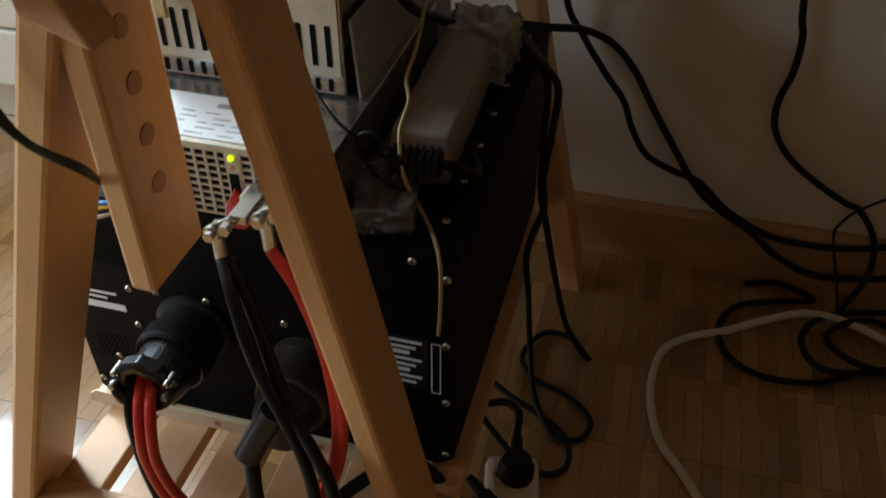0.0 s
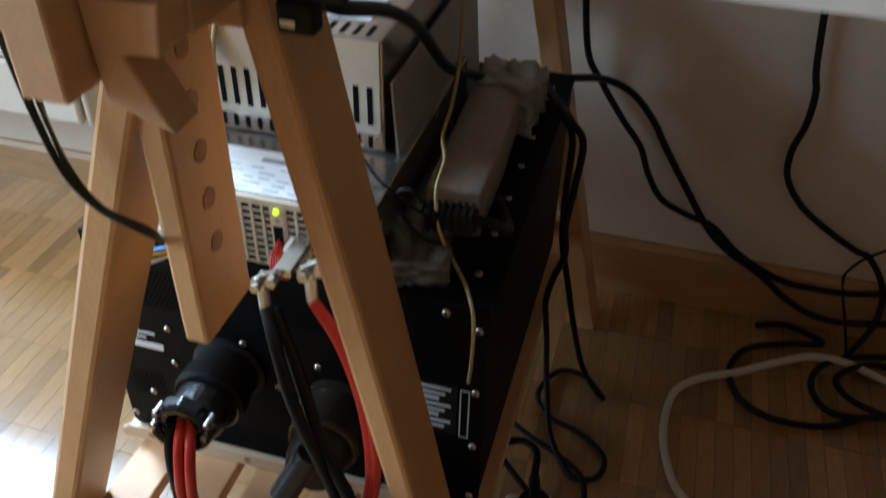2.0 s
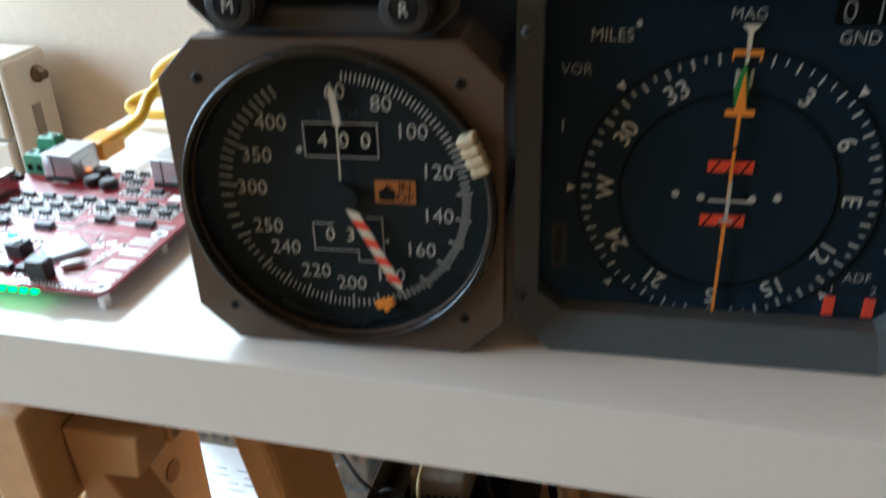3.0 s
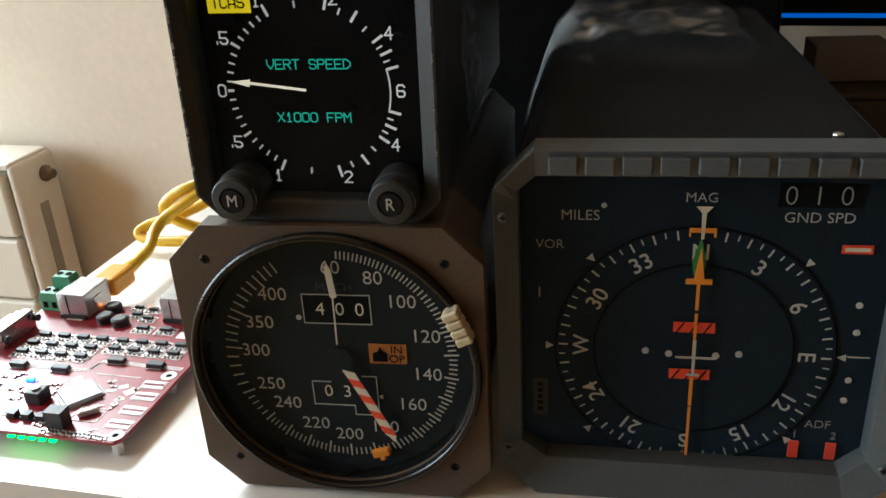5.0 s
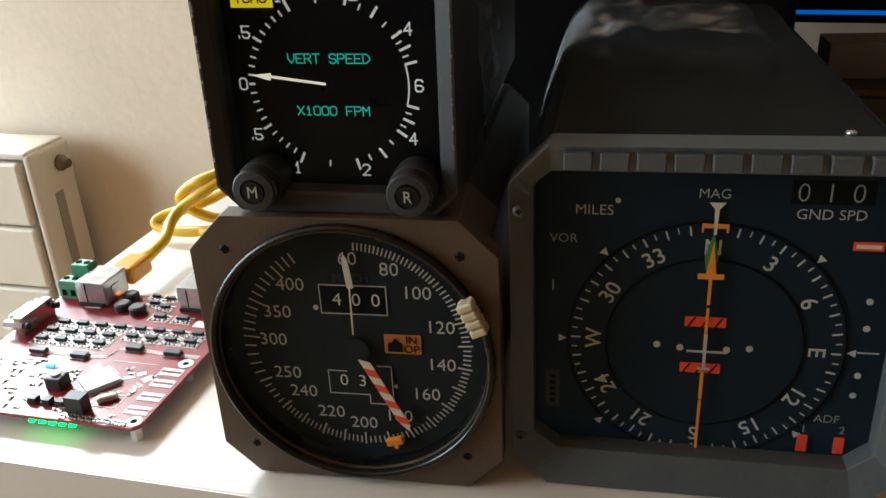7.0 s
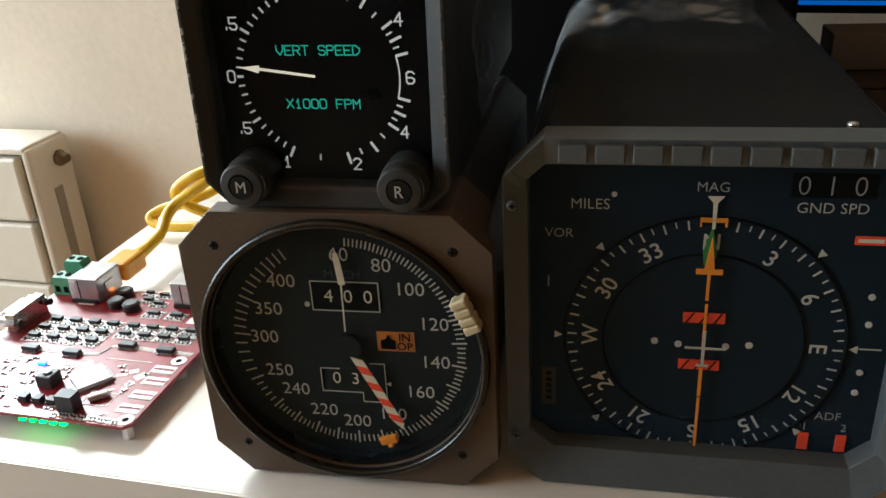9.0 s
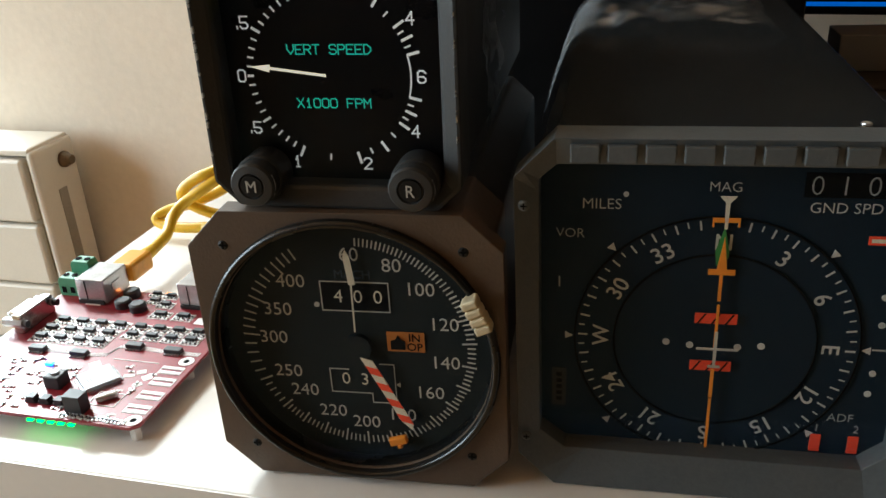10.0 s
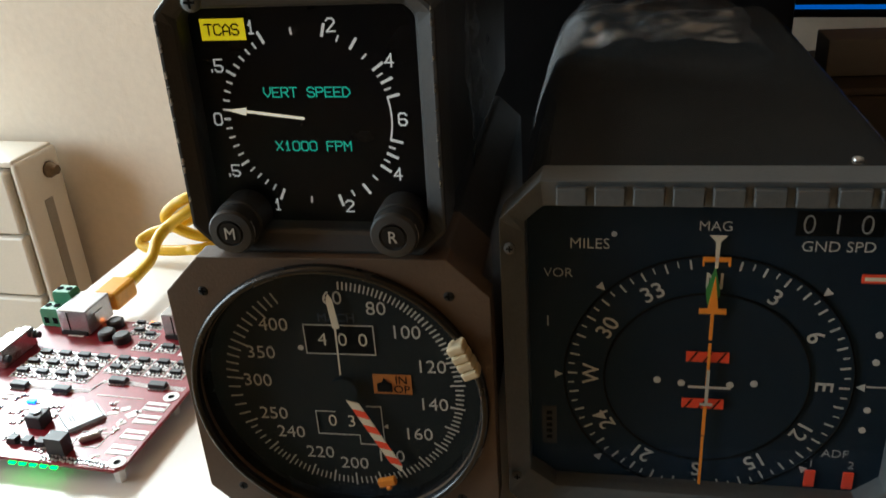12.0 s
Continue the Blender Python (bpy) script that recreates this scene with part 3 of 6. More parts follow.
    part("window_outline", bm, "dial_white", t)
    for k, c in enumerate("03"):
        lettering(c, 0.0070, -0.0054 + 0.0070 * k, -0.0138, y - 0.0002, t, "cream_paint", name="numeral", bold=-0.00006)
    part("index_mark", flat([(0.0132, -0.0155), (0.0147, -0.0146), (0.0147, -0.0164)], y), "dial_white", t)
    flag = part("flag", boxed(0.0112, 0.0247, y - 0.0003, y, -0.0013, 0.0066), "flag_orange", t, "amber inoperative flag")
    lettering("IN", 0.0044, 0.0212, 0.0045, y - 0.0004, flag, "recess")
    lettering("OP", 0.0044, 0.0212, 0.0008, y - 0.0004, flag, "recess")
    part("symbol", flat([(0.0126, -0.0003), (0.0178, -0.0003), (0.0178, 0.0030), (0.0163, 0.0036), (0.0152, 0.0054), (0.0143, 0.0036), (0.0126, 0.0030)], y - 0.0004), "recess", flag)
    # pointers
    part("mach_pointer", flat([(0.00005, 0.0068), (0.00055, 0.0068), (0.0009, 0.0252), (0.0022, 0.0256), (0.0010, 0.0362), (-0.0004, 0.0386), (-0.0012, 0.0360), (-0.0002, 0.0256), (0.0004, 0.0252)], 0.0052), "cream_paint", t, "cream pointer")
    part("hub", cyl(0.0050, 0.0046, 0.0066, 0.0006, 0.0002, n=32), "dial", t)
    a = radians(153.4)
    d, s = Vector((math.sin(a), math.cos(a))), Vector((math.cos(a), -math.sin(a)))
    o = Vector((0.0022, -0.0012))
    bar, red = bmesh.new(), bmesh.new()
    for k in range(8):
        r0, r1 = 0.0030 + 0.0037 * k, 0.0030 + 0.0037 * (k + 1)
        sl, w = 0.0015, 0.0017
        q = [o + d * (r0 + sl) - s * w, o + d * (r0 - sl) + s * w, o + d * (r1 - sl) + s * w, o + d * (r1 + sl) - s * w]
        prism([tuple(v) for v in q], 0.0042, 0.0046, bm=red if k % 2 else bar)
    prism([tuple(o + d * 0.0341 - s * 0.0017), tuple(o + d * 0.0311 + s * 0.0017), tuple(o + d * 0.0362)], 0.0042, 0.0046, bm=bar)
    limit = part("limit_pointer", bar, "cream_paint", t, "red and white striped limit pointer")
    part("stripes", red, "red", limit)
    # amber bug on the scale and cream bug on the ring
    bm = bmesh.new()
    box(bm, -0.0034, 0.0034, 0.0036, 0.0060, 0.0395, 0.0425)
    box(bm, -0.0010, 0.0010, 0.0034, 0.0060, 0.0425, 0.0440)
    bm.transform(pose(cx, 0, cz, 0, 163, 0))
    part("speed_bug", bm, "orange", t, "orange speed bug", bevel=0.0004)
    bm = bmesh.new()
    for k in range(4):
        box(bm, 0.0472, 0.0530, -0.0078, -0.0020, -0.0064 + 0.0033 * k, -0.0035 + 0.0033 * k)
    box(bm, 0.0478, 0.0524, -0.0070, -0.0012, -0.0064, 0.0064)
    bm.transform(pose(0, 0, 0, 0, -25.0, 0))
    part("speed_bug", bm, "bug_plastic", t, "ribbed cream plastic speed bug", bevel=0.0007)
    part("glass", cyl(0.0486, 0.0015, 0.0021, n=64), "glass", t).visible_shadow = False
    return t


def vertical_speed_indicator():
    h = 0.0415
    t = base("vertical_speed_indicator", at_table(0.0022, 0.0225, 0.9008, 4.0) @ pose(0, 0, 0, 0, 0.7, 0), "charcoal aircraft vertical speed display with lit black screen", "instrument")
    outer = octagon(0.0415, h, 0.008)
    inner = octagon(0.0352, 0.0345, 0.003)
    bez = part("bezel", frame_plate(outer, inner, 0.0, 0.016, 32, lip=0.003), "vsi_bezel", t, bevel=0.0014)
    part("rear_flange", frame_plate(octagon(0.0408, 0.0408, 0.0075), octagon(0.037, 0.037, 0.005), 0.0165, 0.0225, 32), "vsi_bezel", t, bevel=0.0008)
    part("case", prism(octagon(0.0392, 0.0392, 0.006), 0.016, 0.20), "vsi_case", t, bevel=0.001)
    part("screen", boxed(-0.036, 0.036, 0.0102, 0.0110, -0.0352, 0.0352), "screen", t, "black glass screen")
    y, cx, cz = 0.0101, -0.0010, -0.0003
    marks = []
    for s in (1, -1):
        for k in range(1, 10):
            marks.append((270 + s * 6.35 * k, 0.0258, 0.0290 if k == 5 else 0.0279, 0.0008 if k == 5 else 0.00055))
        for a, long in ((64, 1), (84.4, 0), (105, 1), (115, 0), (125, 1), (135, 0), (145, 1), (150, 0), (155, 1), (160, 0), (165.2, 1)):
            marks.append((270 + s * a, 0.0258, 0.0298 if long else 0.0279, 0.00085 if long else 0.00055))
    marks.append((270, 0.0258, 0.0279, 0.0008))
    bm = strokes(marks, y - 0.0002, y)
    for k in range(10):
        a0, a1 = radians(75 + 3 * k), radians(78 + 3 * k)
        r0, r1 = 0.0256, 0.0261
        prism([(r * math.sin(a), r * math.cos(a)) for r, a in ((r0, a0), (r1, a0), (r1, a1), (r0, a1))], y - 0.0002, y, bm=bm)
    bm.transform(Matrix.Translation((cx, 0, cz)))
    part("scale", bm, "screen_white", t)
    for s, x, z in ((".5", -0.0290, 0.0165), ("0", -0.0309, -0.0003), (".5", -0.0290, -0.0174), ("1", -0.0153, -0.0289), ("2", 0.0088, -0.0291), ("4", 0.0254, -0.0180), ("6", 0.0282, -0.0004), ("4", 0.0254, 0.0174),
                    ("2", 0.0087, 0.0280), ("1", -0.0158, 0.0278)):
        stroke_text(s, 0.0024, 0.0037, x, z, y - 0.0001, t, "screen_white", 0.95, 0.0005, "numeral")
    stroke_text("VERT SPEED", 0.00215, 0.0029, -0.0010, 0.0081, y - 0.0001, t, "screen_teal", 1.29, 0.00035)
    stroke_text("X1000 FPM", 0.00215, 0.0029, -0.0009, -0.0090, y - 0.0001, t, "screen_teal", 1.29, 0.00035)
    tag = part("caption", boxed(-0.0316, -0.0176, y - 0.0003, y - 0.0001, 0.0241, 0.0305), "screen_yellow", t, "yellow lit caption")
    stroke_text("TCAS", 0.0021, 0.0031, -0.0248, 0.0273, y - 0.0004, tag, "recess", 1.32, 0.00045)
    part("needle", flat([(-0.0026, -0.0005), (-0.0026, 0.0003), (-0.0210, 0.0026), (-0.0209, 0.0034), (-0.0276, 0.0027), (-0.0213, 0.0009), (-0.0212, 0.0018)], y - 0.0003, 0.0002), "screen_cream", t, "cream arrow pointer")
    # knobs at the lower corners
    for x, c in ((-0.0254, "M"), (0.0265, "R")):
        part("knob_boss", lathe([(0.0001, 0.010), (0.0080, 0.010), (0.0080, 0.0004), (0.0076, -0.0004), (0.0001, -0.0004)], 40, cx=x, cz=-0.0318, closed=False), "vsi_bezel", bez, smooth=False)
        k = part("knob", lathe([(0.0001, -0.0006), (0.0074, -0.0006), (0.0074, -0.0056), (0.0068, -0.0066), (0.0044, -0.0069), (0.0039, -0.0062), (0.0001, -0.0062)], 40, cx=x, cz=-0.0318, closed=False), "vsi_bezel", t, "grey round knob", smooth=False)
        part("cap", cyl(0.0036, -0.0070, -0.0060, x, -0.0318, n=28), "black_dull", k)
        lettering(c, 0.0056, x, -0.0318, -0.0072, k, "dial_white", squeeze=0.9)
        part("grip", tube_bm([(x + 0.0071 * math.cos(q), -0.0050, -0.0318 + 0.0071 * math.sin(q)) for q in (-0.5, 0.0, 0.5)], 0.0005, 4, 6), "alu", k, "worn bright knob edge", smooth=True)
    screw_head(t, -0.0280, 0.0372, -0.0003, 0.0030, "hsi_bezel")
    screw_head(t, 0.0300, 0.0385, -0.0003, 0.0022, "vsi_bezel")
    # worn edge chips
    rng = random.Random(3)
    bm = bmesh.new()
    for _ in range(22):
        z, w, e = rng.uniform(-0.03, 0.033), rng.uniform(0.0004, 0.0022), rng.uniform(0.0003, 0.0007)
        prism([(-0.0406, z), (-0.0406 + e, z + w * 0.2), (-0.0406 + e * 0.7, z + w), (-0.0406, z + w * 0.8)], -0.0001, 0.0011, bm=bm)
        z = rng.uniform(-0.02, 0.033)
        prism([(0.0402, z), (0.0407, z + w * 0.3), (0.0404, z + w * 0.8)], -0.0001, 0.0006, bm=bm)
    tagged(part("worn_chips", bm, "alu", t, "bare metal paint chips"), kind="stuff")
    part("glass", boxed(-0.0352, 0.0352, 0.0050, 0.0056, -0.0345, 0.0345), "glass", t).visible_shadow = False
    return t


def hsi():
    h = 0.0660
    t = base("horizontal_situation_indicator", at_table(0.1250, 0.0255, TOP + h + 0.0005, 3.3), "slate grey aircraft heading indicator with blue-black compass dial", "instrument")
    outer = octagon(0.0660, h, 0.0128)
    inner = [(0.0585, -0.0452), (0.0585, 0.0512), (0.0527, 0.0564), (-0.0527, 0.0564), (-0.0585, 0.0512), (-0.0585, -0.0452), (-0.0497, -0.0521), (0.0507, -0.0521)]
    bez = part("bezel", frame_plate(outer, inner, -0.003, 0.0105, 48, lip=0.004), "hsi_bezel", t, bevel=0.001)
    for k in range(9):
        x = -0.0485 + 0.01115 * k
        part("key", boxed(x, x + 0.0090, -0.0044, -0.001, 0.0585, 0.0641), "hsi_bezel", bez, bevel=0.0005)
    for x, z in ((-0.0628, 0.044), (-0.0628, -0.045), (0.0628, 0.044), (0.0628, -0.045)):
        screw_head(t, x, z, -0.0033, 0.0019, "hsi_bezel")
    part("case", prism(octagon(0.0600, 0.0620, 0.006), 0.0125, 0.285), "hsi_case", t, "scuffed dark grey sheet metal case", bevel=0.002)
    part("front_strap", prism(octagon(0.0606, 0.0627, 0.0062), 0.0135, 0.0195), "hsi_case", t, bevel=0.0008)
    part("rivet", lathe([(0.0001, 0.0632), (0.0016, 0.0628), (0.0018, 0.0622), (0.0001, 0.0620)], 12, "z", 0.0415, 0.026, closed=False), "alu", t)
    y = 0.0088
    part("dial", boxed(-0.0600, 0.0600, y, y + 0.001, -0.0590, 0.0580), "dial_blue", t, "dark dial plate, its blue partly standing in for glass reflection")
    zo = -0.0006
    cx, cz, tw = -0.0005, -0.0089 + zo, 0.9
    zz = lambda z: z + zo
    bm = strokes([(5 * k + tw, 0.0432 if k % 2 else 0.0420, 0.0452, 0.00042 if k % 2 else 0.0006) for k in range(72)], y - 0.0002, y)
    bm.transform(Matrix.Translation((cx, 0, cz)))
    part("compass_scale", bm, "dial_white", t)
    part("compass_card", lathe([(0.0327, y - 0.0001), (0.0333, y - 0.0001), (0.0333, y - 0.0006), (0.0327, y - 0.0006)], 72, cx=cx, cz=cz), "recess", t)
    part("card_edge", lathe([(0.0461, y - 0.0001), (0.0467, y - 0.0001), (0.0467, y - 0.0006), (0.0461, y - 0.0006)], 72, cx=cx, cz=cz), "recess", t)
    for s, a in (("N", 0), ("3", 30), ("6", 60), ("E", 90), ("12", 120), ("15", 150), ("S", 180), ("21", 210), ("24", 240), ("W", 270), ("30", 300), ("33", 330)):
        b = radians(a + tw)
        lettering(s, 0.0079, cx + 0.0375 * math.sin(b), cz + 0.0375 * math.cos(b), y - 0.0001, t, "dial_white", turn=a + tw, name="numeral", bold=0.00004)
    for a in (45, 90, 135, 225, 270, 315):
        m = 0.0014
        b = bmesh.new()
        prism([(-m, 0.0497), (m, 0.0497), (0, 0.0470)], y - 0.0003, y, bm=b)
        b.transform(Matrix.Translation((cx, 0, cz)) @ pose(0, 0, 0, 0, a, 0))
        part("lubber_mark", b, "dial_white", t)
    part("index_line", boxed(0.0496, 0.0565, y - 0.0003, y, zz(-0.0087), zz(-0.0083)), "dial_white", t)
    for s, x, z, sz in (("MILES", -0.0387, 0.0410, 0.0052), ("MAG", -0.0008, 0.0476, 0.0047), ("GND SPD", 0.0350, 0.0413, 0.0050), ("VOR", -0.0488, 0.0304, 0.0047), ("1", -0.0523, 0.0122, 0.0060),
                        ("ADF", 0.0435, -0.0360, 0.0046), ("1", 0.0365, -0.0407, 0.0044), ("2", 0.0492, -0.0405, 0.0044)):
        lettering(s, sz, x, zz(z), y - 0.0002, t, "dial_grey" if s in ("VOR", "1", "2", "ADF") else "dial_white", bold=-0.00005)
    part("counter_window", boxed(0.0222, 0.0470, y - 0.0003, y - 0.0001, zz(0.0447), zz(0.0528)), "recess", t)
    for k, c in enumerate("010"):
        lettering(c, 0.0092, 0.0259 + 0.0081 * k, zz(0.0487), y - 0.0004, t, "dial_grey", name="numeral", bold=-0.00018, squeeze=0.92)
    part("dot", cyl(0.0009, y - 0.0003, y, -0.0312, zz(0.0444), n=14), "dial_white", t)
    part("lubber_line", flat([(-0.0024, zz(0.0447)), (0.0028, zz(0.0447)), (0.0009, zz(0.0425)), (0.0007, zz(0.0335)), (-0.0002, zz(0.0335)), (-0.0005, zz(0.0425))], y - 0.0006), "cream_paint", t)
    bug = boxed(-0.0040, 0.0044, y - 0.0010, y - 0.0004, zz(0.0358), zz(0.0373))
    for x in (-0.0040, 0.0039):
        box(bug, x, x + 0.0005, y - 0.0010, y - 0.0004, zz(0.0342), zz(0.0358))
    part("heading_bug", bug, "orange", t, "orange heading bug")
    part("aircraft_pointer", flat([(-0.0018, zz(0.0203)), (0.0020, zz(0.0235)), (0.0018, zz(0.0262)), (0.0000, zz(0.0340)), (-0.0024, zz(0.0255))], y - 0.0004), "green", t, "green pointer")
    bm = bmesh.new()
    for a in ((-0.0005, 0.0005, 0.0080, 0.0175), (-0.0042, 0.0042, 0.0177, 0.0195), (-0.0004, 0.0005, -0.0100, 0.0065),
              (-0.0005, 0.0006, -0.0300, -0.0185), (-0.0004, 0.0005, -0.0510, -0.0308)):
        box(bm, a[0], a[1], y - 0.0020, y - 0.0014, zz(a[2]), zz(a[3]))
    prism([(-0.0016, zz(0.0195)), (0.0016, zz(0.0195)), (0.0001, zz(0.0310))], y - 0.0020, y - 0.0014, bm=bm)
    prism([(-0.0004, zz(-0.0510)), (0.0005, zz(-0.0510)), (0.0002, zz(-0.0555))], y - 0.0020, y - 0.0014, bm=bm)
    part("course_pointer", bm, "orange", t, "orange course pointer")
    bm = bmesh.new()
    for a in ((-0.0059, 0.0076, -0.0106, -0.0099), (-0.0003, 0.0007, -0.0173, -0.0035), (-0.0018, 0.0023, -0.0176, -0.0167)):
        box(bm, a[0], a[1], y - 0.0024, y - 0.0020, zz(a[2]), zz(a[3]))
    part("aircraft_symbol", bm, "dial_white", t)
    for x, z in ((-0.0159, -0.0093), (-0.0080, -0.0101), (0.0076, -0.0101), (0.0151, -0.0092)):
        part("deviation_dot", cyl(0.0012, y - 0.0006, y - 0.0002, x, zz(z), n=14), "dial_white", t)
    for x, z in ((0.0506, 0.0111), (0.0511, 0.0010), (0.0510, -0.0174), (0.0506, -0.0255)):
        part("deviation_dot", cyl(0.0011, y - 0.0006, y - 0.0002, x, zz(z), n=14), "dial_white", t)
    for x, z in ((-0.0003, 0.0009), (-0.0008, -0.0176)):
        f = part("flag", boxed(x - 0.0068, x + 0.0068, y - 0.0012, y - 0.0008, zz(z) - 0.0019, zz(z) + 0.0019), "red", t, "red striped warning flag")
        bm = bmesh.new()
        for k in (-1, 0, 1):
            o = x + 0.0045 * k
            prism([(o - 0.0016, zz(z) - 0.0019), (o - 0.0010, zz(z) - 0.0019), (o + 0.0014, zz(z) + 0.0019), (o + 0.0008, zz(z) + 0.0019)], y - 0.00145, y - 0.00125, bm=bm)
        part("stripes", bm, "recess", f)
    f = part("flag", boxed(0.0428, 0.0520, y - 0.0006, y - 0.0002, zz(0.0294), zz(0.0323)), "red", t, "red flag")
    part("bar", boxed(0.0436, 0.0512, y - 0.0008, y - 0.0007, zz(0.0302), zz(0.0315)), "cream_paint", f)
    alert = part("alert_window", boxed(-0.0547, -0.0497, y - 0.0004, y - 0.0001, zz(-0.0386), zz(-0.0226)), "olive", t)
    for k in range(5):
        part("mark", boxed(-0.0532, -0.0512, y - 0.0006, y - 0.0005, zz(-0.0260 - 0.0026 * k), zz(-0.0244 - 0.0026 * k)), "recess", alert)
    for x in (0.0365, 0.0488):
        part("flag", boxed(x - 0.0017, x + 0.0017, y - 0.0008, y - 0.0002, zz(-0.0502), zz(-0.0434)), "red", t, "small red flag")
    part("glass", boxed(-0.0588, 0.0588, 0.0050, 0.0056, -0.0585, 0.0575), "glass", t).visible_shadow = False
    return t


airspeed_indicator()
vertical_speed_indicator()
hsi()


# ---- crumpled film on the heading indicator's rear ----
def crumpled(w, d, nx, ny, amp, seed, sag=0.0):
    bm = bmesh.new()
    rng = random.Random(seed)
    off = Vector((rng.random() * 9, rng.random() * 9, 0))
    g = [[None] * (ny + 1) for _ in range(nx + 1)]
    for i in range(nx + 1):
        for j in range(ny + 1):
            u, v = i / nx - 0.5, j / ny - 0.5
            z = amp * (noise.noise(Vector((u * 6, v * 6, 0)) + off) + 0.6 * noise.noise(Vector((u * 15, v * 15, 4)) + off))
            g[i][j] = bm.verts.new((u * w, v * d, z - sag * (abs(2 * u) ** 6)))
    for i in range(nx):
        for j in range(ny):
            bm.faces.new((g[i][j], g[i + 1][j], g[i + 1][j + 1], g[i][j + 1]))
    return bm


film = part("plastic_film", crumpled(0.128, 0.12, 60, 48, 0.0045, 4, 0.05), "film", smooth=True)
film.matrix_world = at_table(0.1255, 0.250, TOP + 0.1365, 3.3)
tagged(film, "crumpled clear plastic film over the rear of the case", "film")
film2 = part("plastic_film", crumpled(0.072, 0.09, 36, 36, 0.002, 9, 0.0), "film", smooth=True)
film2.matrix_world = at_table(0.044, 0.13, 0.90) @ pose(0, 0, 0, 0, 90, 0)
tagged(film2, "clear plastic film on the side of the instrument", "film")


# ---- monitor, paper and dark box behind ----
def monitor():
    t = base("monitor", pose(0.47, 0.56, TOP, 0, 0, -6), "black flat monitor with a thin blue line along its lower edge", "monitor")
    part("frame", boxed(-0.29, 0.29, -0.012, 0.03, 0.072, 0.45), "black_dull", t, bevel=0.004)
    part("screen", boxed(-0.275, 0.275, -0.0135, -0.0121, 0.080, 0.438), "screen", t)
    part("task_line", boxed(-0.275, 0.275, -0.0145, -0.0137, 0.080, 0.0835), "monitor_line", t, "blue lit line at the screen's foot")
    part("stem", boxed(-0.035, 0.035, 0.0, 0.025, 0.008, 0.2), "black_dull", t, bevel=0.004)
    part("foot", boxed(-0.12, 0.12, -0.07, 0.09, 0.0, 0.008), "black_dull", t, bevel=0.003)


monitor()
case = base("instrument_case", pose(0.09, 0.45, TOP, 0, 0, 4), "black avionics case standing on the table behind the instruments", "case")
part("body", boxed(-0.16, 0.085, -0.09, 0.18, 0, 0.31), "black_case", case, bevel=0.004)
part("handle", tube_bm([(-0.03, -0.09, 0.10), (-0.03, -0.115, 0.11), (0.04, -0.115, 0.11), (0.04, -0.09, 0.10)], 0.004), "black_dull", case, smooth=True)
part("latch", boxed(-0.06, -0.03, -0.096, -0.09, 0.03, 0.07), "hsi_bezel", case, bevel=0.002)
paper = tagged(part("carton", boxed(-0.028, 0.028, 0, 0.04, 0, 0.028), "paper", bevel=0.001), "small grey carton on a dark wooden box", "carton")
paper.matrix_world = pose(0.252, 0.490, TOP + 0.0445, 0, 0, 4)
tray = base("wooden_box", pose(0.27, 0.47, TOP, 0, 0, 2), "low dark wooden box on the table under the monitor", "box")
part("body", boxed(-0.07, 0.16, -0.01, 0.11, 0, 0.038), "wood_dark", tray, bevel=0.002)
part("lid", boxed(-0.072, 0.162, -0.012, 0.112, 0.0382, 0.044), "wood_dark", tray, bevel=0.002)


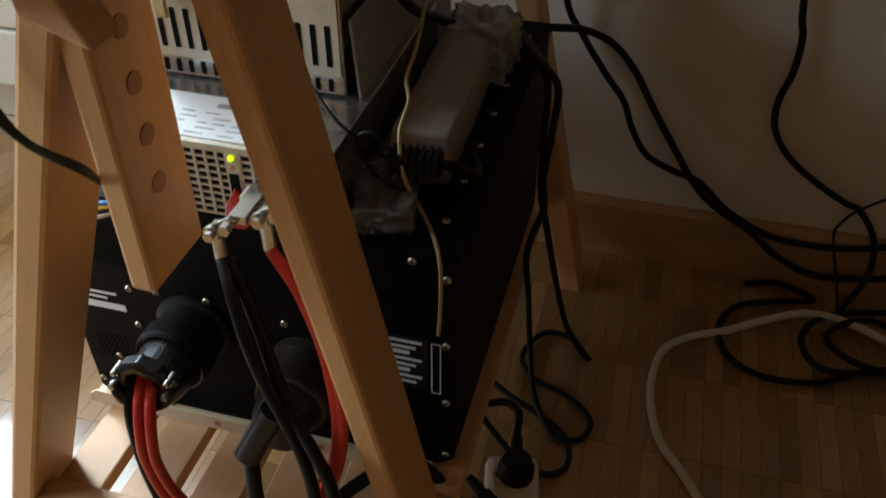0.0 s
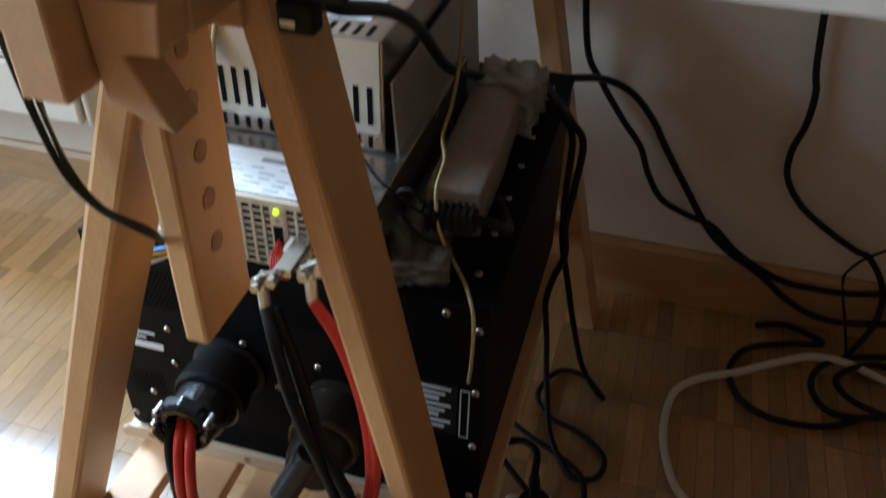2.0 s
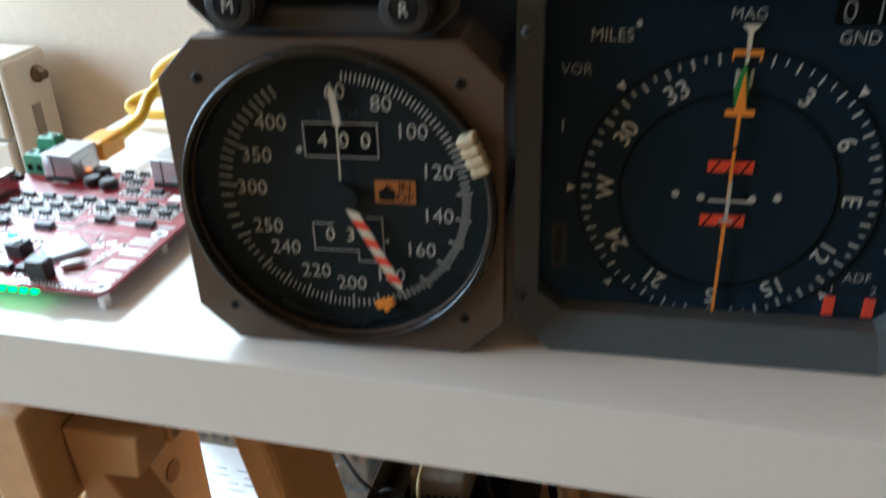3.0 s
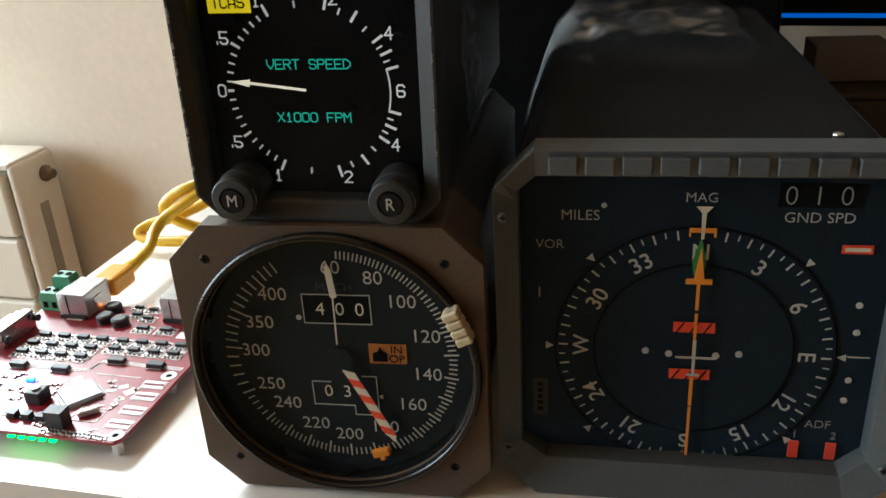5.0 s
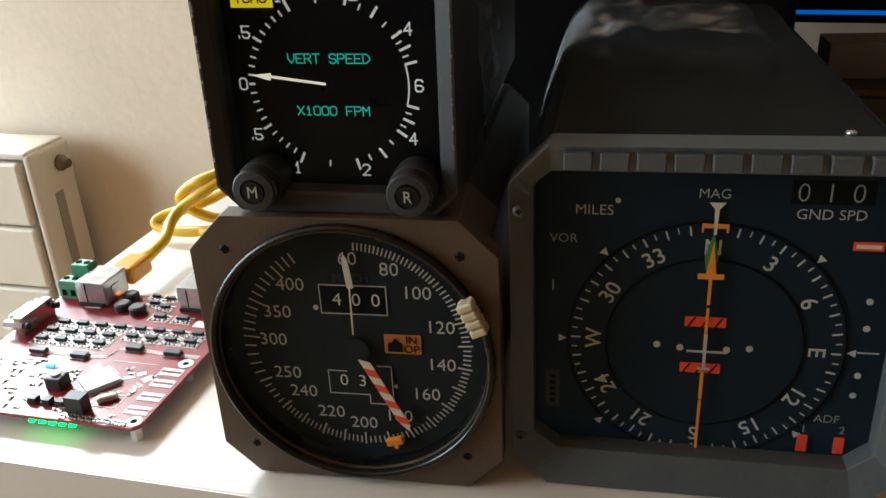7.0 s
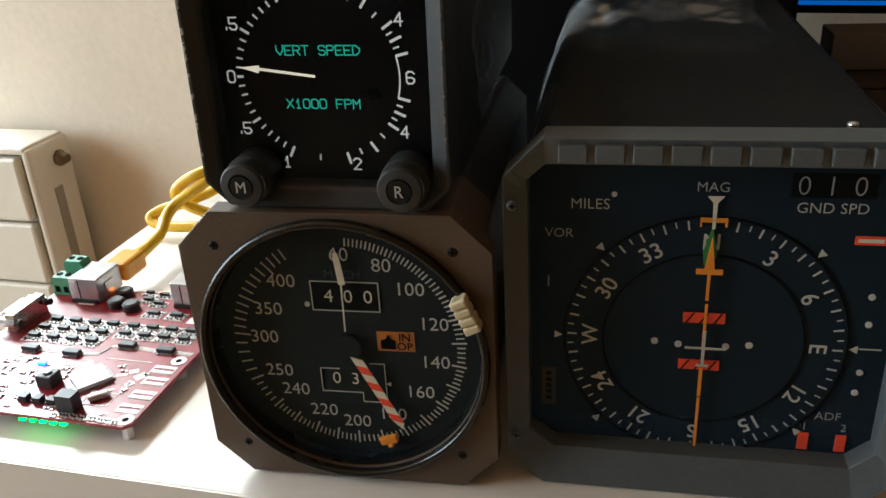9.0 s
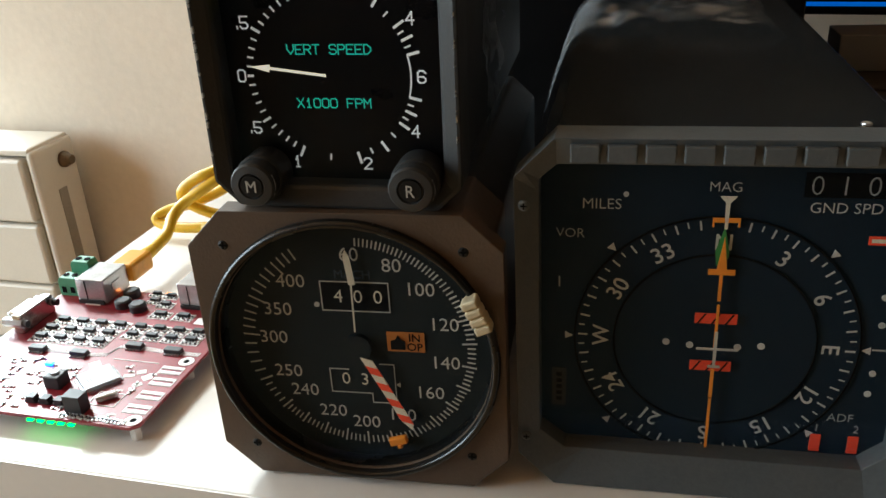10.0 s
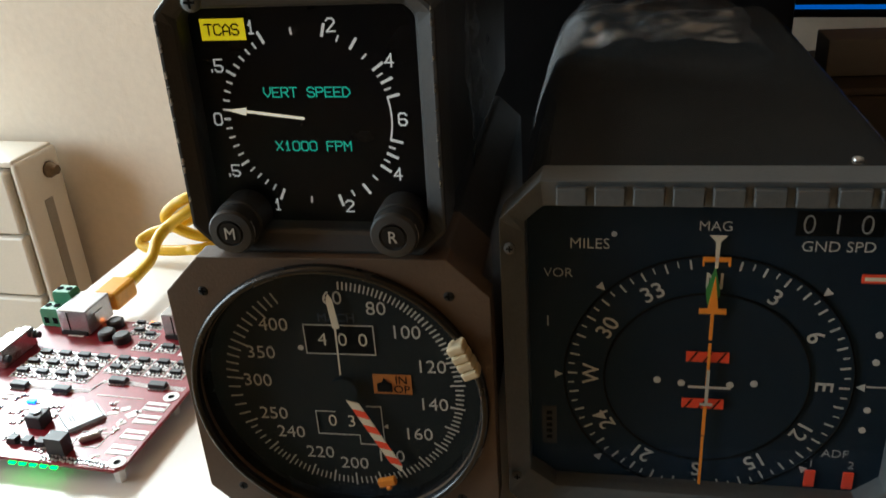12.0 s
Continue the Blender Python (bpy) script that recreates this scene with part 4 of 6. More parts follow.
# ---- circuit board with its network cable ----
def circuit_board():
    t = base("circuit_board", pose(-0.153, 0.069, TOP), "red circuit board crowded with chips and sockets on standoffs", "circuit board")
    z, F, B, L, R = 0.0085, -0.0465, 0.0625, -0.0550, 0.0545  # upper face, front, back and side edges
    k = 0.003
    part("board", prism([(L + k, F), (R - k, F), (R, F + k), (R, B - k), (R - k, B), (L + k, B), (L, B - k), (L, F + k)], z - 0.0016, z, "z"), "pcb", t, "red solder mask board", bevel=0.0003)
    for x, y in ((0.0503, -0.0418), (0.0490, 0.0030), (0.0500, 0.0585), (-0.0510, -0.0418), (-0.0510, 0.0585)):
        part("standoff", cyl(0.0025, 0.0, z - 0.0016, x, y, "z", 6), "solder", t)
        part("mount_ring", lathe([(0.0015, z + 0.0001), (0.0036, z + 0.0001), (0.0036, z + 0.0003), (0.0015, z + 0.0003)], 24, "z", x, y), "silk", t)
        part("mount_hole", cyl(0.0015, z + 0.0001, z + 0.0002, x, y, "z", 16), "recess", t)
    # network sockets with opening tabs, terminals, serial socket
    for x0, y0 in ((-0.0395, 0.0470), (0.0185, 0.0500)):
        n = part("network_socket", boxed(x0, x0 + 0.0170, y0, y0 + 0.0210, z, z + 0.0135), "tin", t, "shiny metal network socket", bevel=0.0007)
        part("seam", boxed(x0 + 0.0055, x0 + 0.0060, y0 - 0.0002, y0, z + 0.002, z + 0.0125), "recess", n)
        part("solder_skirt", boxed(x0 + 0.001, x0 + 0.016, y0 - 0.0014, y0 - 0.0003, z, z + 0.0020), "chip", n)
        part("spring_tab", boxed(x0 + 0.0171, x0 + 0.0176, y0 + 0.006, y0 + 0.013, z + 0.004, z + 0.009), "tin", n)
    for j, (x, y, tall) in enumerate(((-0.0545, 0.0520, 0.0105), (-0.0510, 0.0600, 0.0165))):
        term = part("terminal", prism([(x, z), (x + 0.0115, z), (x + 0.0115, z + tall - 0.002), (x + 0.0105, z + tall), (x + 0.001, z + tall), (x, z + tall - 0.002)], y, y + 0.0080), "terminal_green", t, "green screw terminal", bevel=0.0004)
        for i in range(2):
            part("clamp", cyl(0.0017, z + tall + 0.0001, z + tall + 0.0004, x + 0.0032 + 0.0052 * i, y + 0.004, "z", 16), "recess", term)
            part("wire_hole", boxed(x + 0.0018 + 0.0052 * i, x + 0.0046 + 0.0052 * i, y - 0.0002, y - 0.0001, z + 0.002, z + 0.0055), "recess", term)
    ser = part("serial_socket", boxed(-0.0510, -0.0455, 0.0120, 0.0360, z, z + 0.0100), "zinc", t, "metal serial socket", bevel=0.0006)
    part("shell", boxed(-0.0570, -0.0511, 0.0155, 0.0325, z + 0.0015, z + 0.0090), "zinc", ser, bevel=0.0015)
    for y in (0.0128, 0.0352):
        part("stud", cyl(0.0024, -0.0560, -0.0450, y, z + 0.0058, "x", 6), "tin", ser)
        part("stud", cyl(0.0018, -0.0450, -0.0425, y, z + 0.0058, "x", 10), "chip", ser)
    for x, y in ((-0.0120, 0.0462), (-0.0140, 0.0570), (-0.0020, 0.0440)):
        part("inductor", lathe([(0.0001, z), (0.0044, z), (0.0044, z + 0.0034), (0.0033, z + 0.0043), (0.0001, z + 0.0043)], 24, "z", x, y, closed=False), "chip", t)
    chip = part("processor", boxed(-0.0076, 0.0076, -0.0076, 0.0076, z + 0.0006, z + 0.0024), "chip_lid", t, "grey square processor chip", bevel=0.0003)
    chip.location, chip.rotation_euler = (0.0175, -0.0180, 0), (0, 0, radians(-38))
    pins = bmesh.new()
    for q in range(4):
        for i in range(15):
            box(pins, -0.0066 + 0.00092 * i, -0.0062 + 0.00092 * i, -0.0088, -0.0076, z, z + 0.0010, pose(0, 0, 0, 0, 0, 90 * q))
    part("pins", pins, "tin", chip)
    part("text_bar", boxed(-0.0020, 0.0034, -0.0036, -0.0030, z + 0.0025, z + 0.0026), "ink", chip)
    part("text_bar", boxed(-0.0020, 0.0026, -0.0049, -0.0043, z + 0.0025, z + 0.0026), "ink", chip)
    btn = part("button", boxed(-0.0030, 0.0050, -0.0280, -0.0205, z, z + 0.0062), "chip", t, "dark push button", bevel=0.0006)
    part("plunger", cyl(0.0020, z + 0.0063, z + 0.0072, 0.001, -0.0242, "z", 16), "chip_lid", btn)
    can = part("crystal", boxed(-0.0046, 0.0046, -0.0019, 0.0019, z, z + 0.0030), "tin", t, "silver crystal can", bevel=0.0012)
    can.location, can.rotation_euler = (0.0300, -0.0300, 0), (0, 0, radians(40))
    part("header", boxed(0.0185, 0.0265, -0.0425, -0.0365, z, z + 0.0085), "chip", t)
    for i in range(3):
        x = -0.0020 + 0.0070 * i
        bm = boxed(x - 0.0019, x + 0.0019, -0.0386, -0.0350, z, z + 0.0030)
        for j in range(3):
            box(bm, x - 0.0030, x + 0.0030, -0.0383 + 0.0012 * j, -0.0377 + 0.0012 * j, z, z + 0.0012)
        part("transistor", bm, "chip", t)
    rng = random.Random(11)
    small, pads, ink = bmesh.new(), bmesh.new(), bmesh.new()

    def ruled_box(x0, x1, y0, y1, w=0.0004):
        for a in ((x0, x1, y0, y0 + w), (x0, x1, y1 - w, y1), (x0, x0 + w, y0 + w, y1 - w), (x1 - w, x1, y0 + w, y1 - w)):
            box(ink, *a, z, z + 0.00025)

    def hatched(x0, y0, x1, y1, step=0.0013):
        """A run of short slanted strokes between two points."""
        n = int(math.hypot(x1 - x0, y1 - y0) / step)
        for j in range(n):
            x, y = x0 + (x1 - x0) * j / n, y0 + (y1 - y0) * j / n
            prism([(x - 0.0006, y - 0.0014), (x + 0.0001, y - 0.0014), (x + 0.0007, y + 0.0014), (x, y + 0.0014)], z, z + 0.00025, "z", ink)

    def passives(x, y, up):
        """A small part between two bright solder ends."""
        a, b = (0.0005, 0.0011) if up else (0.0011, 0.0005)
        box(small, x - a * 0.6, x + a * 0.6, y - b * 0.6, y + b * 0.6, z, z + 0.0008)
        for q in (-1, 1):
            cx, cy = (x, y + q * b * 0.85) if up else (x + q * a * 0.85, y)
            box(pads, cx - 0.0005, cx + 0.0005, cy - 0.0005, cy + 0.0005, z, z + 0.0007)

    def cell(cx, cy, w, d, tall):
        """One driver stage: an outline with a dark chip, its legs and small parts."""
        ruled_box(cx - w / 2, cx + w / 2, cy - d / 2, cy + d / 2)
        part("chip", boxed(cx - w * 0.28, cx + w * 0.26, cy - d * 0.04, cy + d * 0.32, z + 0.0003, z + tall), "chip", t)
        for i in range(4):
            x = cx - w * 0.28 + w * 0.165 * i
            box(pads, x, x + 0.0007, cy + d * 0.33, cy + d * 0.44, z, z + 0.0007)
            box(pads, x, x + 0.0007, cy - d * 0.16, cy - d * 0.05, z, z + 0.0007)
        for i in range(4):
            passives(cx - w * 0.36 + w * 0.24 * i, cy - d * rng.uniform(0.26, 0.36), rng.random() < 0.5)
        passives(cx + w * 0.40, cy + d * 0.15, True)
        passives(cx - w * 0.40, cy + d * 0.15, True)

    for y, x0 in ((0.0268, -0.0340), (0.0185, -0.0350), (0.0105, -0.0350)):
        for i in range(4):
            cell(x0 + 0.0108 * i, y, 0.0102, 0.0076, 0.0022)
    for y in (0.0268, 0.0195):
        for i in range(4):
            cell(0.0100 + 0.0106 * i, y, 0.0098, 0.0068, 0.0022)
    for x, y in ((-0.0280, 0.0000), (-0.0050, -0.0004), (0.0180, 0.0100), (0.0390, 0.0090)):
        c = part("driver_chip", boxed(x - 0.0042, x + 0.0042, y - 0.0018, y + 0.0018, z + 0.0003, z + 0.0026), "chip", t, bevel=0.0003)
        legs = bmesh.new()
        for i in range(5):
            box(legs, x - 0.0038 + 0.0017 * i, x - 0.0031 + 0.0017 * i, y - 0.0030, y + 0.0030, z, z + 0.0007)
        part("legs", legs, "tin", c)
    hatched(-0.0235, 0.0008, -0.0095, 0.0010)
    hatched(-0.0004, 0.0006, 0.0080, 0.0020)
    hatched(0.0080, 0.0020, 0.0100, 0.0090)
    hatched(0.0100, 0.0090, 0.0138, 0.0108)
    hatched(0.0224, 0.0100, 0.0346, 0.0090)
    hatched(0.0434, 0.0092, 0.0530, 0.0090)
    for x, y, w, d in ((0.0130, 0.0400, 0.0110, 0.0070), (0.0020, 0.0530, 0.0090, 0.0062), (0.0100, 0.0500, 0.0090, 0.0062), (-0.0010, 0.0600, 0.0080, 0.0045), (0.0080, 0.0590, 0.0090, 0.0050), (0.0260, 0.0400, 0.0110, 0.0070)):
        cell(x, y, w, d, 0.0021)
    # footprints left unfilled, with bare pads and printed frames
    for x0, y in ((0.0405, -0.0050), (0.0415, -0.0140), (0.0420, -0.0245), (0.0420, -0.0345)):
        ruled_box(x0, x0 + 0.0110, y - 0.0030, y + 0.0030, 0.0003)
        for i in range(11):
            x = x0 + 0.0002 + 0.00098 * i
            box(pads, x, x + 0.0005, y - 0.0025, y - 0.0008, z, z + 0.0004)
            box(pads, x, x + 0.0005, y + 0.0008, y + 0.0025, z, z + 0.0004)
    for i in range(18):
        passives(0.0170 + 0.0018 * i, -0.0440 + rng.uniform(-0.0005, 0.0005), True)
    for _ in range(120):
        x, y = rng.uniform(-0.052, 0.040), rng.uniform(-0.043, -0.006)
        if math.hypot(x - 0.0178, y + 0.0178) < 0.0118 or (-0.005 < x < 0.007 and y < -0.019) or (0.017 < x < 0.035 and y < -0.026):
            continue
        passives(x, y, rng.random() < 0.5)
        if rng.random() < 0.45:
            for j in range(rng.randint(2, 4)):
                box(ink, x + 0.001 * j, x + 0.0007 + 0.001 * j, y + 0.0016, y + 0.0025, z, z + 0.00025)
    for x, y, a, b, r in ((0.0330, -0.0085, 0.0042, 0.0030, 30), (0.0380, -0.0120, 0.0042, 0.0042, -40), (0.0290, -0.0120, 0.0050, 0.0022, 20), (0.0370, -0.0180, 0.0040, 0.0026, 50), (0.0080, -0.0070, 0.0050, 0.0060, 44), (-0.0300, 0.0470, 0.0090, 0.0050, 0), (0.0400, 0.0380, 0.0120, 0.0060, 0)):
        box(ink, -a / 2, a / 2, -b / 2, b / 2, z, z + 0.0002, pose(x, y, 0, 0, 0, r))
    ruled_box(0.0235, 0.0365, -0.0350, -0.0255)
    box(ink, 0.0135, 0.0370, -0.0008, -0.0004, z, z + 0.00025)
    for n, bm, mt in (("small_component", small, "chip"), ("solder", pads, "solder"), ("print", ink, "silk")):
        tagged(part(n, bm, mt, t), kind="stuff")
    for i in range(5):
        part("led", boxed(0.0020 + 0.0050 * i, 0.0046 + 0.0050 * i, F - 0.0004, F + 0.0014, z - 0.0028, z - 0.0018), "led_green", t, "lit green LED")
    part("led", boxed(-0.0160, -0.0118, -0.0112, -0.0092, z, z + 0.0012), "led_blue", t, "lit blue LED")
    for x in (-0.020, 0.004, 0.013):
        part("led", boxed(x, x + 0.0018, 0.0612, 0.0624, z, z + 0.0012), "led_orange", t, "lit orange LED")
    return t


circuit_board()
net = base("network_cable", pose(-0.178, 0.1375, TOP), "coiled yellow network cable with translucent orange plug", "cable")
part("plug", boxed(-0.0085, 0.0055, 0.0, 0.020, 0.010, 0.021), "orange_plug", net, "translucent orange plug boot", bevel=0.002)
part("boot", cyl(0.0042, 0.020, 0.032, -0.0015, 0.0155, n=16, r2=0.0032), "yellow_cable", net)
part("jacket", tube_bm([(-0.0015, 0.030, 0.0155), (-0.003, 0.048, 0.017), (-0.006, 0.062, 0.022), (-0.002, 0.070, 0.028), (0.010, 0.074, 0.036), (0.024, 0.080, 0.044), (0.045, 0.090, 0.050), (0.075, 0.110, 0.050), (0.110, 0.150, 0.035),
                       (0.115, 0.185, 0.030), (0.080, 0.160, 0.045), (0.045, 0.100, 0.054), (0.016, 0.080, 0.046), (0.002, 0.078, 0.040), (-0.007, 0.078, 0.032), (-0.006, 0.080, 0.025), (0.006, 0.082, 0.018), (0.020, 0.086, 0.015),
                       (0.050, 0.100, 0.012), (0.100, 0.140, 0.010), (0.120, 0.180, 0.012), (0.080, 0.130, 0.012), (0.020, 0.082, 0.011), (0.002, 0.078, 0.009), (-0.016, 0.078, 0.008), (-0.028, 0.080, 0.009), (-0.031, 0.082, 0.012),
                       (-0.024, 0.086, 0.016), (-0.010, 0.088, 0.020), (0.006, 0.092, 0.026), (0.030, 0.100, 0.036), (0.070, 0.130, 0.036), (0.13, 0.20, 0.010), (0.18, 0.28, 0.006), (0.24, 0.40, 0.006)], 0.0034), "yellow_cable", net, smooth=True)


# ---- radiator under the wall by the table ----
def radiator():
    t = base("radiator", pose(-0.676, WALL_Y, 0.187), "cream enamelled panel radiator on the wall beside the table", "radiator")
    L = 0.64
    for k in range(5):
        part("panel", boxed(-L, -0.012, -0.105, -0.090, 0.004 + 0.0905 * k, 0.0905 + 0.0905 * k), "radiator", t, bevel=0.004)
    part("core", boxed(-L, -0.006, -0.090, -0.030, 0.006, 0.452), "radiator", t, bevel=0.004)
    part("end_cover", boxed(-0.006, 0.004, -0.100, -0.020, 0.0, 0.462), "radiator", t, bevel=0.004)
    part("groove", boxed(0.0042, 0.0050, -0.068, -0.052, 0.05, 0.40), "rad_dark", t)
    part("top_grille", boxed(-L, 0.0, -0.100, -0.022, 0.456, 0.466), "radiator", t, bevel=0.003)
    part("bleed_valve", lathe([(0.0001, 0.018), (0.006, 0.018), (0.008, 0.012), (0.011, 0.008), (0.011, 0.0), (0.0001, 0.0)], 14, "x", -0.045, 0.435, closed=False), "brass", t, "dull metal bleed valve")
    for x in (-0.08, -L + 0.08):
        part("bracket", boxed(x - 0.015, x + 0.015, -0.03, -0.0005, 0.05, 0.42), "radiator", t)


radiator()


# ---- black avionics unit on the trestle's shelf ----
def round_slots(n, m, x0, z0, dx, dz, r, y):
    bm = bmesh.new()
    for i in range(n):
        for j in range(m):
            cyl(r, y - 0.0004, y, x0 + dx * i + (dx / 2 if j % 2 else 0), z0 + dz * j, n=6, bm=bm)
    return bm


def connector(t, x, z, big=True):
    """A round military connector that points towards the viewer, with flange and clamp."""
    c = part("connector", lathe([(0.0001, 0.1995), (0.034, 0.1995), (0.034, 0.196), (0.029, 0.194), (0.029, 0.176), (0.0315, 0.174), (0.0315, 0.160), (0.028, 0.157), (0.0001, 0.157)], 40, cx=x, cz=z, closed=False),
             "black_dull" if big else "olive", t, "large round black connector" if big else "round olive connector")
    part("coupling_ring", lathe([(0.0280, 0.158), (0.0298, 0.158), (0.0298, 0.155), (0.0280, 0.155)], 40, cx=x, cz=z), "brass" if not big else "black_shiny", c)
    bm = lathe([(0.0001, 0.157), (0.026, 0.157), (0.024, 0.138), (0.020, 0.126), (0.0001, 0.126)], 32, cx=x, cz=z, closed=False)
    part("backshell", bm, "black_shiny" if big else "olive", c)
    return c


def avionics_unit():
    x0, x1, y0, y1, z0, z1 = -0.342, 0.006, 0.200, 0.600, 0.158, 0.392
    t = base("avionics_unit", pose(0, 0, 0.0), "large black steel avionics unit standing on the slatted trestle shelf", "avionics unit")
    part("body", boxed(x0 + 0.002, x1 - 0.002, y0 + 0.003, y1, z0, z1 - 0.0015), "black_case", t, bevel=0.002)
    part("front_panel", prism([(x0, z0 + 0.002), (x0 + 0.006, z0 - 0.004), (x1 - 0.014, z0 - 0.004), (x1, z0 + 0.008), (x1, z1 - 0.006), (x1 - 0.006, z1), (x0, z1)], y0, y0 + 0.0028), "black_case", t, bevel=0.0006)
    part("lid", boxed(x0 + 0.001, x1 + 0.001, y0 + 0.0035, y1 + 0.002, z1 - 0.0012, z1), "black_case", t, bevel=0.0005)
    for k in range(7):
        a = 0.24 + 0.054 * k
        screw_head(t, -0.0135, a, 0, 0.0032, m=Matrix.Translation((0, 0, z1 + 0.0002)) @ Matrix(((1, 0, 0, 0), (0, 0, 1, 0), (0, -1, 0, 0), (0, 0, 0, 1))))
    for x, z in ((-0.002, 0.371), (-0.002, 0.303), (-0.002, 0.237), (-0.002, 0.169), (-0.028, 0.383), (-0.337, 0.171), (-0.310, 0.208), (-0.278, 0.297), (-0.252, 0.299), (-0.206, 0.300), (-0.138, 0.292),
                 (-0.102, 0.258), (-0.178, 0.255), (-0.206, 0.250), (-0.279, 0.255), (-0.224, 0.222), (-0.31, 0.383), (-0.21, 0.384), (-0.12, 0.384), (-0.157, 0.242), (-0.330, 0.375)):
        screw_head(t, x, z, y0 - 0.0002, 0.0034)
    part("perforation", round_slots(20, 12, -0.318, 0.322, 0.0042, 0.0037, 0.0012, y0 - 0.0001), "recess", t)
    part("perforation", round_slots(8, 9, -0.328, 0.204, 0.0042, 0.0037, 0.0012, y0 - 0.0001), "recess", t)
    part("perforation", round_slots(20, 9, -0.17, 0.335, 0.0042, 0.0037, 0.0012, y0 - 0.0001), "recess", t)
    part("name_plate", boxed(-0.333, -0.287, y0 - 0.0008, y0 - 0.0002, 0.268, 0.275), "label", t, "white name strip")
    for k, w in enumerate((0.030, 0.040)):
        part("text_bar", boxed(-0.333, -0.333 + w, y0 - 0.0004, y0 - 0.0001, 0.279 + 0.006 * k, 0.2815 + 0.006 * k), "label", t)
    lab = part("rating_plate", boxed(-0.062, -0.017, y0 - 0.0007, y0 - 0.0002, 0.247, 0.306), "black_dull", t, "black rating plate with white lines")
    for k in range(8):
        part("text_bar", boxed(-0.060, -0.022 - 0.005 * (k % 3), y0 - 0.0010, y0 - 0.0008, 0.2990 - 0.0065 * k, 0.3020 - 0.0065 * k + (0.001 if k % 3 == 2 else 0)), "label", lab)
    part("outline", ruled(-0.0145, -0.0065, 0.246, 0.303, 0.0009, y0 - 0.0002), "label", t)
    connector(t, -0.222, 0.268)
    connector(t, -0.120, 0.247, False)
    clamp = part("cable_clamp", lathe([(0.013, 0.127), (0.021, 0.127), (0.0225, 0.124), (0.0225, 0.116), (0.020, 0.112), (0.013, 0.112)], 8, cx=-0.218, cz=0.288), "black_shiny", t, "black clamp with bright screws", bevel=0.0015)
    part("clamp_bar", tube_bm([(-0.242, 0.117, 0.288), (-0.237, 0.109, 0.278), (-0.218, 0.106, 0.272), (-0.199, 0.109, 0.278), (-0.194, 0.117, 0.288)], 0.0042, 6, 10), "black_shiny", clamp, smooth=True)
    for x in (-0.240, -0.196):
        part("clamp_screw", cyl(0.0030, 0.106, 0.124, x, 0.286, n=12), "zinc", clamp, bevel=0.0008)
        part("clamp_screw", cyl(0.0026, 0.110, 0.124, x + 0.002, 0.297, n=12), "zinc", clamp, bevel=0.0008)
    ear = part("cable_clamp", lathe([(0.0001, 0.140), (0.022, 0.140), (0.0225, 0.134), (0.019, 0.122), (0.0001, 0.122)], 10, cx=-0.117, cz=0.252, closed=False), "olive", t, bevel=0.0015)
    part("plug_sleeve", lathe([(0.0001, 0.0), (0.0105, 0.0), (0.0110, -0.048), (0.0092, -0.050), (0.0085, -0.046), (0.0001, -0.046)], 24, "z", 0, 0, closed=False), "sleeve", ear, "shiny black heat-shrink sleeve", smooth=False).matrix_local = Matrix.Translation((-0.109, 0.114, 0.292)) @ Vector((-0.024, -0.016, -0.048)).to_track_quat("-Z", "Y").to_matrix().to_4x4()
    # cream tray below
    tr = part("tray", boxed(x0 - 0.004, x1 - 0.02, y0 - 0.012, y1 - 0.02, 0.150, 0.1535), "tray", t, "cream enamelled mounting tray")
    part("lip", prism([(x0 - 0.004, 0.150), (x1 - 0.02, 0.150), (x1 - 0.02, 0.166), (x0 + 0.004, 0.166), (x0 - 0.004, 0.160)], y0 - 0.014, y0 - 0.0115), "tray", tr)
    for x in (-0.315, -0.214, -0.113, -0.05):
        part("tray_hole", cyl(0.0036, y0 - 0.0146, y0 - 0.0141, x, 0.1585, n=16), "hole", tr)
    part("strap", boxed(x0 + 0.05, x0 + 0.075, y0 - 0.0125, y0 + 0.02, 0.1537, 0.1555), "tray", tr)
    return t


avionics_unit()


